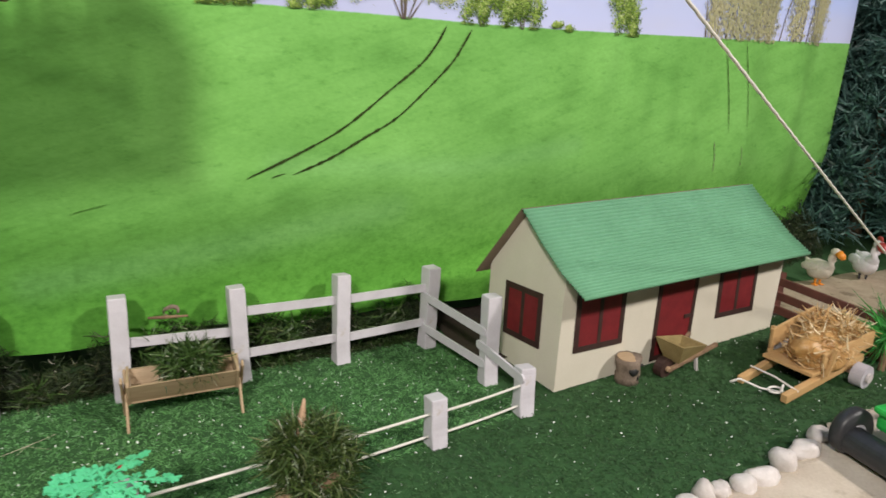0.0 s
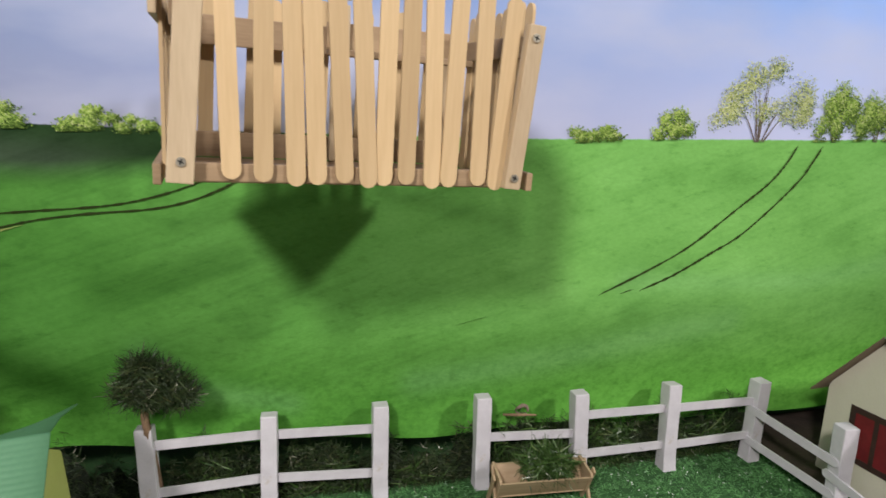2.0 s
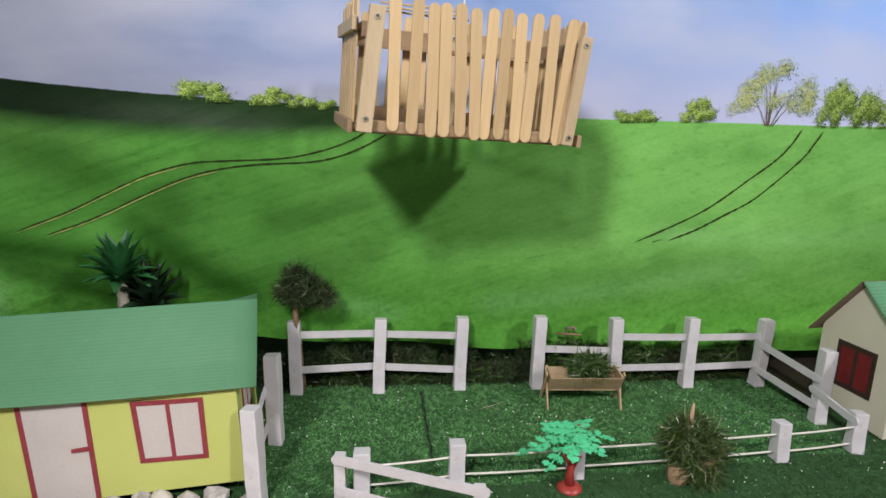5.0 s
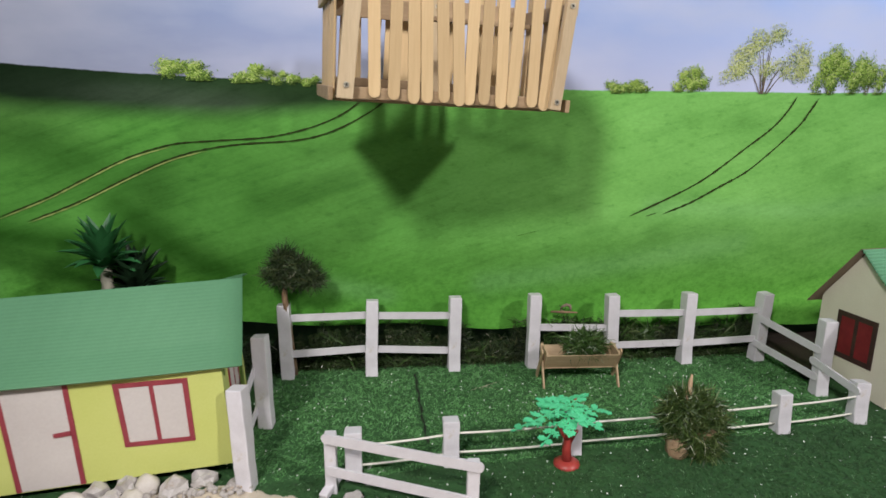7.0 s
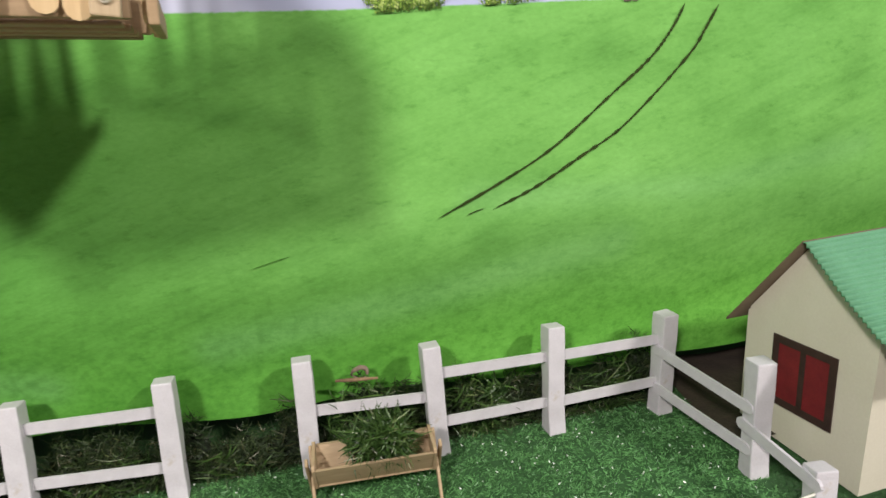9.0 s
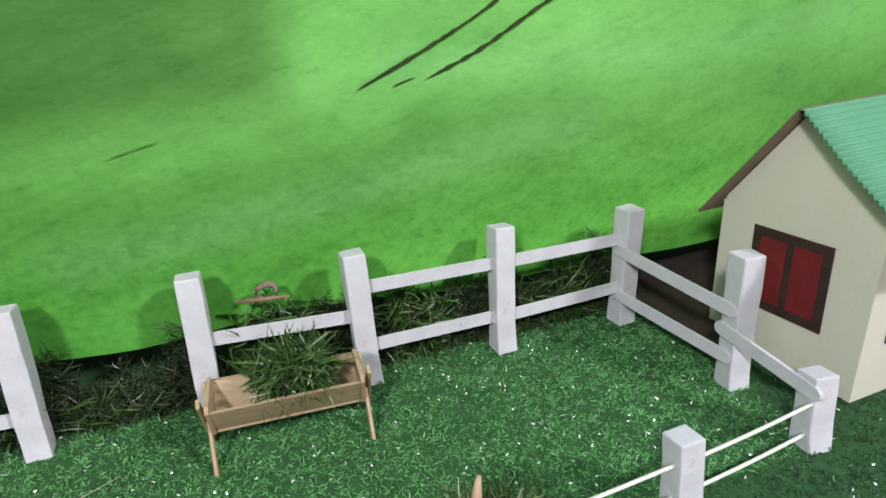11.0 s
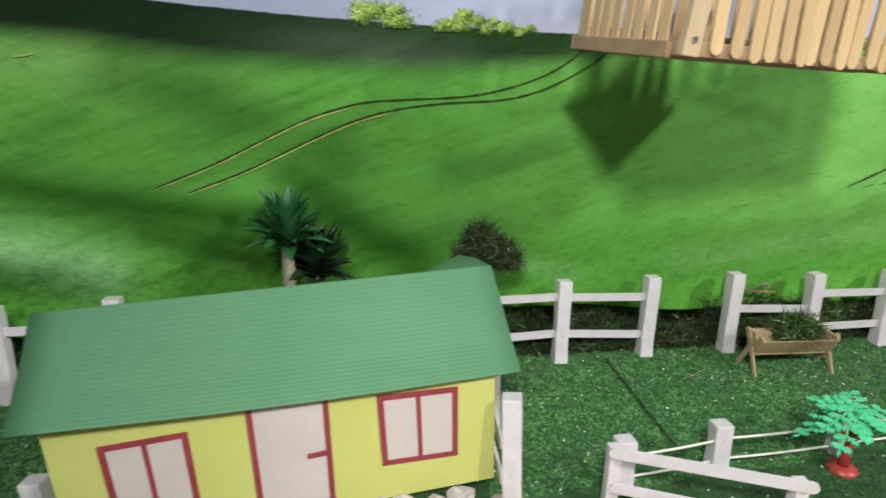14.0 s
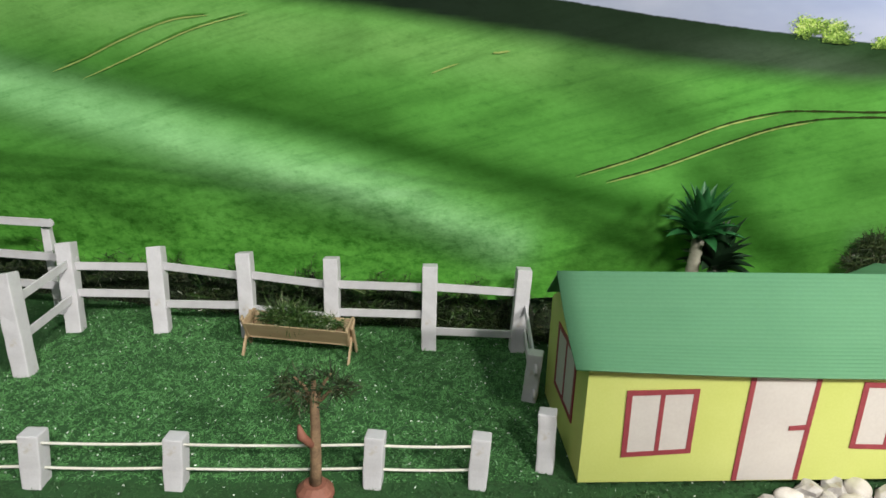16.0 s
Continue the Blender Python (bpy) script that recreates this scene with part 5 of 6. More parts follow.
            s.matrix_local = Matrix.Translation((x, y, -0.0110 + 0.002 * math.sin(k * 1.7))) @ Matrix.Rotation(radians(1.5 * math.sin(k * 2.3)), 4, "X") @ Matrix.Rotation(math.pi / 2, 4, "Z")
        lath("side_rail", (x + side_m * 0.0030 - 0.002, -0.003, -0.0125, x + side_m * 0.0030 + 0.002, D + 0.002, -0.0020), LATH)
        lath("side_rail", (x + side_m * 0.0030 - 0.002, 0.000, 0.066, x + side_m * 0.0030 + 0.002, D + 0.002, 0.077), UPRIGHT)
        lath("inner_rail", (x - side_m * 0.0065 - 0.003, 0.005, 0.062, x - side_m * 0.0065 + 0.003, D - 0.011, 0.074), LATH)
    # A slack cross stick and a small round of wood inside.
    lath("cross_rail", (W * 0.45, D * 0.42, 0.057, W * 0.98, D * 0.42 + 0.010, 0.061), LATH)
    # String to the ceiling.
    part("string", tubed([(W * 0.60, D - 0.017, 0.090), (W * 0.54, D - 0.020, 0.30), (W * 0.42, D - 0.022, 2.105)], 0.0009, 6), CORD, ob, "thin white string")


crate()


# ---- troughs ----
def trough(m, label, long=0.080, rise=0.0):
    ob = thing("feeding_trough", m, label, "feeding trough", "feeding troughs")
    h = long / 2
    for name, s in (("front_board", 1), ("back_board", -1)):
        bm = prism(bmesh.new(), [(s * x, z + rise) for x, z in [(-0.006, 0.0165), (-0.0035, 0.0165), (-0.0145, 0.0350), (-0.017, 0.0350)]], -h, h)
        bmesh.ops.transform(bm, matrix=Matrix.Rotation(math.pi / 2, 4, "Z"), verts=bm.verts)
        bmesh.ops.recalc_face_normals(bm, faces=bm.faces)
        part(name, bm, TROUGH, ob)
    part("bottom_board", boxed(-h, -0.0055, 0.0142 + rise, h, 0.0055, 0.0164 + rise, 0.0004), TROUGH, ob)
    for s in (-1, 1):
        bm = prism(bmesh.new(), [(-0.0055, 0.0135 + rise), (0.0055, 0.0135 + rise), (0.017, 0.0350 + rise), (0.0165, 0.0372 + rise), (0.0145, 0.0384 + rise), (-0.0145, 0.0384 + rise), (-0.0165, 0.0372 + rise), (-0.017, 0.0350 + rise)], s * (h + 0.0002) - (0.0022 if s < 0 else 0), s * (h + 0.0002) + (0.0022 if s > 0 else 0))
        bmesh.ops.transform(bm, matrix=Matrix.Rotation(math.pi / 2, 4, "Z"), verts=bm.verts)
        bmesh.ops.recalc_face_normals(bm, faces=bm.faces)
        part("end_board", bm, TROUGH, ob)
        for f in (-1, 1):
            part("leg", barred((s * (h + 0.0036 + 0.0023 * (f > 0)), f * 0.016, -0.003), (s * (h + 0.0036 + 0.0023 * (f > 0)), -f * 0.010, 0.0385 + rise), 0.0022, 0.0060, 0.0010, (0, f, 0.4)), TROUGH, ob)
    return ob


def on_thing_grass(name, label, category, m, data, material):
    ob = new(name, stuff_mesh(name, data[0], data[1], material))
    ob.matrix_world = m
    return tagged(ob, label, category, kind="stuff")


rg = np.random.default_rng(11)
T1 = pose(0.0085, 0.534, 0.003, 0, 0, 1.5)
trough(T1, "pale wooden feeding trough on splayed legs, filled with dry grass", 0.081, 0.0035)
on_thing_grass("trough_grass", "clump of dark dry grass heaped in the feeding trough", "dry grass", T1, joined(moss_ball(rg, (0.004, 0, 0.040), (0.022, 0.011, 0.009), 500, 0.016, 0.0010, 1.4, 0.6), moss_ball(rg, (0.006, 0, 0.046), (0.021, 0.011, 0.009), 560, 0.020, 0.0014, 1.3, 0.7), moss_ball(rg, (0.010, 0, 0.049), (0.013, 0.009, 0.007), 220, 0.019, 0.0013, 1.3, 0.8)), BLADE)
T2 = pose(-0.9155, 0.456, 0.002, 0, 0, 3.0)
trough(T2, "pale wooden feeding trough full of grass before the fence", 0.104)
on_thing_grass("trough_grass", "dark dry grass lying along the feeding trough", "dry grass", T2, joined(moss_ball(rg, (0.0, 0, 0.036), (0.046, 0.010, 0.005), 1300, 0.012, 0.0010, 1.4, 0.6), moss_ball(rg, (-0.010, 0, 0.041), (0.020, 0.009, 0.008), 300, 0.019, 0.0012, 1.1, 0.9)), BLADE)


# ---- hedge of dry grass along the backdrop ----
def hedge(x0, x1, n, high, label, seed, clumps=(), depth=0.012):
    """A dark low bank of tangled strands, with clumps of broad blades (x, reach, height, count) rising from it."""
    r = np.random.default_rng(seed)

    def top(x):
        return high * (0.74 + 0.20 * np.sin(x * 71 + seed) + 0.16 * np.sin(x * 163 + 2 * seed) + 0.10 * np.sin(x * 397))

    def front(x):
        return cloth_y(x, np.full(len(x), 0.05)) - 0.010 - depth

    x = r.uniform(x0, x1, n)
    level = r.random(n)
    y = front(x) + (depth + 0.006) * np.maximum(level ** 2, 0.6 * r.random(n) ** 2)
    way = r.normal(size=(n, 3)) * [1.0, 0.30, 0.7] + [0, -0.05, 0.10]
    strands = [curls(r, np.stack([x, y, level * top(x) * (0.92 + 0.10 * r.random(n))], 1), way, r.uniform(0.005, 0.018, n), r.uniform(0.0004, 0.0009, n), 1.7)]
    for cx, reach, tall, count in clumps:
        bx = cx + reach * r.normal(size=count) * 0.5
        lift = r.random(count) ** 1.4
        base = np.stack([bx, front(bx) + 0.003 + (depth + 0.002) * lift * r.random(count), tall * lift * 0.75 * np.exp(-((bx - cx) / reach) ** 2)], 1)
        way = r.normal(size=(count, 3)) * [0.9, 0.45, 0.45] + [0, -0.25, 0.45]
        strands.append(curls(r, base, way, r.uniform(0.012, 0.027, count), r.uniform(0.0008, 0.0017, count), 1.3, 4))
    a = joined(*strands)
    gx = np.linspace(x0, x1, max(12, int((x1 - x0) / 0.006)))
    # Dark sheet within the bank, coloured as the shade between the strands.
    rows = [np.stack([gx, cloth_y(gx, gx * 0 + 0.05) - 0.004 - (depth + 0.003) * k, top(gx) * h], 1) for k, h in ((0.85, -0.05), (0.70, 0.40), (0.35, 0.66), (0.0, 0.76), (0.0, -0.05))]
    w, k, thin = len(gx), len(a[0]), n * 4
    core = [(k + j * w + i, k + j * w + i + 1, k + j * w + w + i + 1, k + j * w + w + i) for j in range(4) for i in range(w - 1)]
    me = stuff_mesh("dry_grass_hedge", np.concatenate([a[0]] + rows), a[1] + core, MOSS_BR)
    me.materials.append(GAP_DARK)
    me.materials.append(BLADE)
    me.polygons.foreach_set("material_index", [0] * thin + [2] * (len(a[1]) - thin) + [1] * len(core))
    return tagged(new("dry_grass_hedge", me), label, "dry grass", kind="stuff")


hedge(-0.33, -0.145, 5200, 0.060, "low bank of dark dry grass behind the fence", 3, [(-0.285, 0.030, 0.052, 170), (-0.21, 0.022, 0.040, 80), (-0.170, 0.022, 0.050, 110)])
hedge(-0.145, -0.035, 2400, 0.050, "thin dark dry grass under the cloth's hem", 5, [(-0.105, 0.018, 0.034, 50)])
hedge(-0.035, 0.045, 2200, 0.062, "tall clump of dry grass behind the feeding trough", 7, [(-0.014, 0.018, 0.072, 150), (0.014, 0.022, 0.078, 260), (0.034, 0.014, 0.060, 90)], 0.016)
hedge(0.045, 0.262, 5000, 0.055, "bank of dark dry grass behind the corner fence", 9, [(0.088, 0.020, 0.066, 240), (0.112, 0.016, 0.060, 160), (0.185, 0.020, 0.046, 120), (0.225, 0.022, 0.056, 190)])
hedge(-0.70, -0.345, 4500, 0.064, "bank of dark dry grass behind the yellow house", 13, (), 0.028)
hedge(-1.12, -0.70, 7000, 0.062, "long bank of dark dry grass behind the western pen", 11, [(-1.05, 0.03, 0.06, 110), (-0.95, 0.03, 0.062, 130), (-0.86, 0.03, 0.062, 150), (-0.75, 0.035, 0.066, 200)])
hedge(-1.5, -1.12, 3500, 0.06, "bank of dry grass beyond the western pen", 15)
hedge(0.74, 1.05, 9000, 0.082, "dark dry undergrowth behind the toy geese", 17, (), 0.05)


# ---- plants ----
def rng_of(k):
    return np.random.default_rng(k)


def clumped(seed, clumps, n, length, width, curl=1.6, lift=0.45):
    """Shaggy strands over several lumps, so that the outline is uneven."""
    r = rng_of(seed)
    return joined(*[moss_ball(r, centre, spread, n, length, width, curl, lift) for centre, spread in clumps])


def rough(bm, amount, scale=140):
    """Uneven surface for cork, bark and stones."""
    bm.normal_update()
    for v in bm.verts:
        v.co += v.normal * amount * noise.noise(v.co * scale)
    return bm


def bush_tree():
    ob = thing("toy_bush", pose(-0.330, 0.549, 0.0) @ Matrix.Translation((0, 0, 0.010)) @ Matrix.Diagonal((0.94, 0.94, 0.94, 1.0)), "round bush of dark brown moss on a stick trunk", "bush")
    part("trunk", tubed([(0.000, 0.010, -0.012), (-0.004, 0.006, 0.06), (-0.006, 0.003, 0.10), (-0.002, 0.000, 0.128)], [0.0045, 0.004, 0.0038, 0.002], 7), BARK, ob, smooth=True)
    stuff_part("crown", clumped(21, [((0.000, 0, 0.140), (0.020, 0.016, 0.013)), ((0.018, 0, 0.131), (0.018, 0.015, 0.011)), ((-0.013, 0, 0.128), (0.015, 0.015, 0.011)), ((0.006, 0, 0.124), (0.022, 0.016, 0.009)), ((0.027, 0, 0.122), (0.012, 0.012, 0.009)), ((-0.004, 0, 0.150), (0.010, 0.010, 0.007))], 560, 0.017, 0.0009, 1.2, 0.9), MOSS_BR, ob)


def stump_bush():
    ob = thing("stump_bush", pose(0.078, 0.382, 0.0), "cork stump wrapped in shaggy olive tinsel grass", "bush")
    part("stump", rough(tubed([(-0.010, -0.004, -0.003), (-0.011, -0.004, 0.006), (-0.010, -0.002, 0.016), (-0.006, 0.000, 0.026), (-0.002, 0.002, 0.036)], [0.007, 0.011, 0.011, 0.010, 0.008], 14), 0.002), CORE, ob, smooth=True)
    part("twig", rough(tubed([(-0.004, 0.000, 0.026), (-0.003, 0.001, 0.042), (-0.002, 0.003, 0.056), (-0.001, 0.006, 0.068), (0.001, 0.009, 0.080)], [0.0054, 0.0048, 0.0040, 0.0030, 0.0013], 9), 0.0012), CORE, ob, "bare pale twig", smooth=True)
    part("bark_flap", rough(tubed([(0.004, -0.012, 0.026), (0.011, -0.016, 0.030), (0.018, -0.016, 0.034)], [0.0052, 0.0046, 0.002], 8), 0.001), BARK, ob, "torn flap of brown bark", smooth=True)
    hair = clumped(22, [((-0.002, 0.005, 0.053), (0.014, 0.011, 0.008)), ((-0.010, 0.003, 0.048), (0.015, 0.014, 0.010)), ((0.010, 0.003, 0.050), (0.015, 0.014, 0.011)), ((0.018, 0.002, 0.036), (0.015, 0.016, 0.014)), ((0.004, -0.003, 0.034), (0.016, 0.015, 0.013)), ((0.014, -0.004, 0.018), (0.013, 0.013, 0.013)), ((-0.010, 0.006, 0.036), (0.014, 0.013, 0.012)), ((0.010, -0.006, 0.012), (0.014, 0.012, 0.011)), ((0.000, -0.008, 0.026), (0.014, 0.012, 0.011))], 520, 0.019, 0.0011, 1.4, 0.8)
    stuff_part("tuft", hair, GRASSY, ob)


def twig_tree():
    ob = thing("toy_tree", pose(-0.833, 0.254, 0.0), "bare brown twig tree with thin moss on a terracotta base", "toy tree")
    part("base", tubed([(0, 0, -0.001), (0, 0, 0.003), (0, 0, 0.0085)], [0.0145, 0.0140, 0.0085], 14), TERRA, ob)
    part("trunk", rough(tubed([(0, 0, 0.006), (0.0005, 0, 0.022), (0.0005, 0, 0.040), (0, 0.001, 0.058), (-0.001, 0.002, 0.076), (-0.002, 0.003, 0.094)], [0.0046, 0.0042, 0.0042, 0.0040, 0.0036, 0.0018], 10), 0.0008, 200), BARK, ob, smooth=True)
    part("branch", rough(tubed([(-0.001, -0.003, 0.044), (-0.008, -0.006, 0.053), (-0.010, -0.006, 0.062)], [0.0026, 0.0034, 0.0014], 7), 0.0006, 200), TERRA, ob, "broken reddish stub of a branch", smooth=True)
    for tip in ((0.020, 0.003, 0.091), (-0.022, 0.004, 0.084), (-0.016, 0.002, 0.096), (0.010, 0.006, 0.100)):
        start = Vector((-0.001, 0.002, 0.074))
        part("branch", tubed([start, start.lerp(Vector(tip), 0.5) + Vector((0, 0, 0.004)), tip], [0.0018, 0.0014, 0.0007], 6), BARK, ob, smooth=True)
    stuff_part("moss", clumped(23, [((-0.016, 0.004, 0.090), (0.014, 0.010, 0.008)), ((-0.010, 0.002, 0.078), (0.012, 0.008, 0.009)), ((0.008, 0.004, 0.094), (0.012, 0.008, 0.007)), ((-0.024, 0.004, 0.084), (0.009, 0.007, 0.007)), ((0.020, 0.004, 0.090), (0.008, 0.006, 0.004))], 95, 0.014, 0.0009, 1.4, 0.6), MOSS_BR, ob)


def palm(x, y, high, leaves, long, seed, label, leaf_mat):
    ob = thing("toy_palm", pose(x, y, 0.0), label, "palm tree", "toy palms")
    bm, r = bmesh.new(), rng_of(seed)
    pts = [(0, 0, k * high / 30) for k in range(31)]
    tube(bm, pts, [0.0068 - 0.0012 * k / 30 + (0.0009 if k % 2 else 0) for k in range(31)], 10)
    part("trunk", bm, PALMTRUNK, ob, "grey ringed trunk", smooth=True)
    for k in range(leaves):
        tier = (k + 0.5) / leaves
        az, el = k * 2.399 + r.normal() * 0.2, radians(-4 + 86 * tier ** 0.8)
        L = long * (0.86 + 0.30 * tier) * r.uniform(0.88, 1.1)
        bm, prev = bmesh.new(), None
        for j in range(8):
            t = j / 7
            reach = L * (t * math.cos(el) + 0.16 * tier * t * t)
            lift = L * (t * math.sin(el) + (0.24 * t * (1 - t) * 1.6 - 0.10 * t * t) * (1 - tier))
            w = 0.0080 * (math.sin(math.pi * min(1.0, 0.22 + 0.78 * t)) + 0.10 * (1 - t)) * (1.0 - 0.15 * tier)
            c = Vector((reach * math.cos(az), reach * math.sin(az), high - 0.003 + 0.010 * tier + lift))
            s = Vector((-math.sin(az), math.cos(az), 0)) * w
            rise = Vector((-math.cos(az) * math.sin(el), -math.sin(az) * math.sin(el), math.cos(el))) * 0.55 * w
            now = [bm.verts.new(c - s + rise), bm.verts.new(c - s * 0.5 + rise * 0.3), bm.verts.new(c), bm.verts.new(c + s * 0.5 + rise * 0.3), bm.verts.new(c + s + rise)]
            if prev:
                for q in range(4):
                    bm.faces.new((prev[q], now[q], now[q + 1], prev[q + 1]))
            prev = now
        part("leaf", bm, leaf_mat, ob, smooth=True)
    return ob


def mint_tree():
    ob = thing("toy_tree", pose(-0.0420, 0.3660, 0.001), "toy tree with flat mint-green plastic leaves and red fruit", "toy tree")
    part("base", tubed([(0, 0, -0.001), (0, 0, 0.0025), (0, 0, 0.005)], [0.0125, 0.0120, 0.0070], 16), TOYRED, ob, smooth=True)
    part("trunk", tubed([(0, 0, 0.003), (-0.001, 0, 0.018), (0.001, 0.001, 0.032), (0.0005, 0.001, 0.048)], [0.0048, 0.0040, 0.0036, 0.0024], 8), TOYRED, ob, smooth=True)
    part("branch", tubed([(0, 0, 0.022), (0.008, 0.000, 0.036)], [0.0030, 0.0018], 6), TOYRED, ob, smooth=True)
    part("branch", tubed([(0, 0, 0.024), (-0.009, 0.001, 0.040)], [0.0028, 0.0016], 6), TOYRED, ob, smooth=True)
    part("branch", tubed([(0, 0, 0.026), (-0.004, -0.007, 0.040)], [0.0026, 0.0014], 6), TOYRED, ob, smooth=True)

    def plate(bm, c, d, s, up, a, b):
        """A thin oval lobe, a along d and b along s."""
        ring = [(math.cos(2 * math.pi * k / 9), math.sin(2 * math.pi * k / 9)) for k in range(9)]
        top = [bm.verts.new(c + d * a * x + s * b * y + up * 0.0004) for x, y in ring]
        low = [bm.verts.new(c + d * a * x + s * b * y - up * 0.0004) for x, y in ring]
        bm.faces.new(top)
        bm.faces.new(low[::-1])
        for k in range(9):
            bm.faces.new((top[k], low[k], low[(k + 1) % 9], top[(k + 1) % 9]))

    r = random.Random(5)
    # Leaf sprays: heading, length, height of the stalk, fall over the length.
    for way, long, z, fall in ((186, 0.058, 0.055, 0.14), (222, 0.045, 0.052, 0.28), (258, 0.028, 0.052, 0.34), (16, 0.047, 0.056, 0.11), (-28, 0.034, 0.053, 0.23), (62, 0.047, 0.057, 0.04), (126, 0.040, 0.057, 0.08), (160, 0.032, 0.059, 0.01), (204, 0.049, 0.060, 0.06), (-60, 0.025, 0.055, 0.22)):
        bm = bmesh.new()
        d = Vector((math.cos(radians(way)), math.sin(radians(way)), -fall)).normalized()
        s = Vector((-d.y, d.x, 0)).normalized()
        up = d.cross(s)
        long *= 0.94
        start = Vector((0, 0.001, z + 0.002)) - d * 0.002
        mid = start + d * long * 0.5 - Vector((0, 0, 3.6 * (long * 0.5) ** 2))
        end = start + d * long - Vector((0, 0, 3.6 * long ** 2))
        for a, b in ((start, mid), (mid, end)):
            plate(bm, (a + b) / 2, (b - a).normalized(), s, up, (b - a).length * 0.52, 0.0008)
        pairs = max(4, round(long / 0.0100))
        for k in range(pairs):
            t = (k + 0.7) / (pairs + 0.4)
            p = start + d * long * t - Vector((0, 0, 3.6 * (long * t) ** 2))
            for f in (-1, 1):
                reach = (0.0155 - 0.009 * t) * r.uniform(0.7, 1.15) * min(1.0, long / 0.038)
                e = (s * f + d * 0.80 + up * r.uniform(-0.35, 0.25)).normalized()
                g = up.cross(e)
                plate(bm, p + e * reach * 0.45 + up * 0.0001, e, g, up, reach * 0.5, 0.0009)
                plate(bm, p + e * reach + up * 0.0002, e, g, up, 0.0021, 0.0012)
                for h in (-1, 1):
                    for u in (0.40, 0.74):
                        plate(bm, p + e * reach * u + g * h * 0.0019 + e * 0.0008 + up * 0.0001 * u, (e + g * h * 0.8).normalized(), (g - e * h * 0.8).normalized(), up, 0.0017, 0.0010)
        plate(bm, end, d, s, up, 0.0028, 0.0014)
        part("leaf_spray", bm, MINT, ob)
    for p in ((-0.011, 0.013, 0.0545), (-0.010, 0.002, 0.0520), (0.010, 0.018, 0.0560)):
        part("fruit", ball(bmesh.new(), p, (0.0024, 0.0024, 0.0024)), TOYRED, ob, smooth=True)


bush_tree()
stump_bush()
twig_tree()
palm(-0.518, 0.518, 0.150, 38, 0.046, 31, "tall toy palm with broad green leaves behind the yellow house", PALMLEAF)
palm(-0.493, 0.530, 0.114, 38, 0.046, 32, "shorter toy palm with dull dark leaves beside the tall palm", PALMDARK)
mint_tree()


# ---- stones ----
def stone(x, y, size, seed, material, label, group, squash=0.7, turn=0.0, z=0.0):
    bm = ball(bmesh.new(), (0, 0, size[2] * squash * 0.75), (size[0], size[1], size[2] * squash), 0.28 if material == PEBBLE else 0.75, seed, 3 if material == PEBBLE else 2, turn)
    ob = new("pebble" if material == PEBBLE else "stone", mesh_of("stone", bm, material, material == PEBBLE))
    ob.matrix_world = pose(x, y, z)
    return tagged(ob, label, "stone", group)


for k, (x, y, a, b, c, tn) in enumerate([(0.503, 0.314, 0.014, 0.010, 0.013, 0.3), (0.470, 0.302, 0.018, 0.011, 0.014, -0.2), (0.437, 0.296, 0.010, 0.012, 0.017, 0.5), (0.406, 0.289, 0.016, 0.010, 0.013, -0.3), (0.3835, 0.286, 0.010, 0.011, 0.014, 0.2), (0.3635, 0.290, 0.010, 0.009, 0.011, 0.1), (0.348, 0.291, 0.008, 0.010, 0.014, 0.4), (0.329, 0.286, 0.012, 0.009, 0.011, -0.2), (0.305, 0.285, 0.014, 0.010, 0.010, 0.1)]):
    stone(x, y, (a * 0.87, b * 0.87, c * 0.88), k + 1, PEBBLE, "smooth white pebble edging the plaster path", "white pebbles along the path", turn=tn)
for k, (x, y, a, b, c) in enumerate([(-0.3395, 0.336, 0.009, 0.008, 0.010), (-0.3680, 0.343, 0.013, 0.011, 0.014), (-0.3885, 0.329, 0.016, 0.012, 0.018), (-0.4135, 0.331, 0.011, 0.012, 0.019), (-0.4310, 0.333, 0.010, 0.011, 0.018), (-0.4210, 0.318, 0.012, 0.011, 0.013), (-0.4530, 0.326, 0.010, 0.011, 0.016), (-0.4390, 0.320, 0.009, 0.009, 0.011), (-0.4700, 0.316, 0.013, 0.010, 0.012), (-0.4880, 0.306, 0.012, 0.010, 0.010), (-0.236, 0.313, 0.013, 0.009, 0.010), (-0.2130, 0.303, 0.011, 0.009, 0.009)]):
    stone(x, y, (a * 0.88, b * 0.86, c * 0.90), k + 30, STONE if k not in (3, 5, 8) else PEBBLE, "pale rounded stone heaped at the edge of the path", "stones by the yellow house", 0.64, 0.4 * k)


def gravel():
    """Small broken stones lying among the larger ones."""
    r, bm = rng_of(71), bmesh.new()
    for k in range(90):
        x = r.uniform(-0.475, -0.325)
        y = lerp(x, [-0.48, -0.42, -0.325], [0.305, 0.317, 0.328]) + r.normal() * 0.007
        s = r.uniform(0.0018, 0.0042)
        ball(bm, (x, y, 0.006 + s * 0.3), (s, s * r.uniform(0.6, 1.0), s * 0.7), 0.5, k, 1, r.uniform(0, 3))
    ob = new("gravel", mesh_of("gravel", bm, STONE))
    return tagged(ob, "small broken pale stones strewn at the path's edge", "gravel", kind="stuff")


gravel()


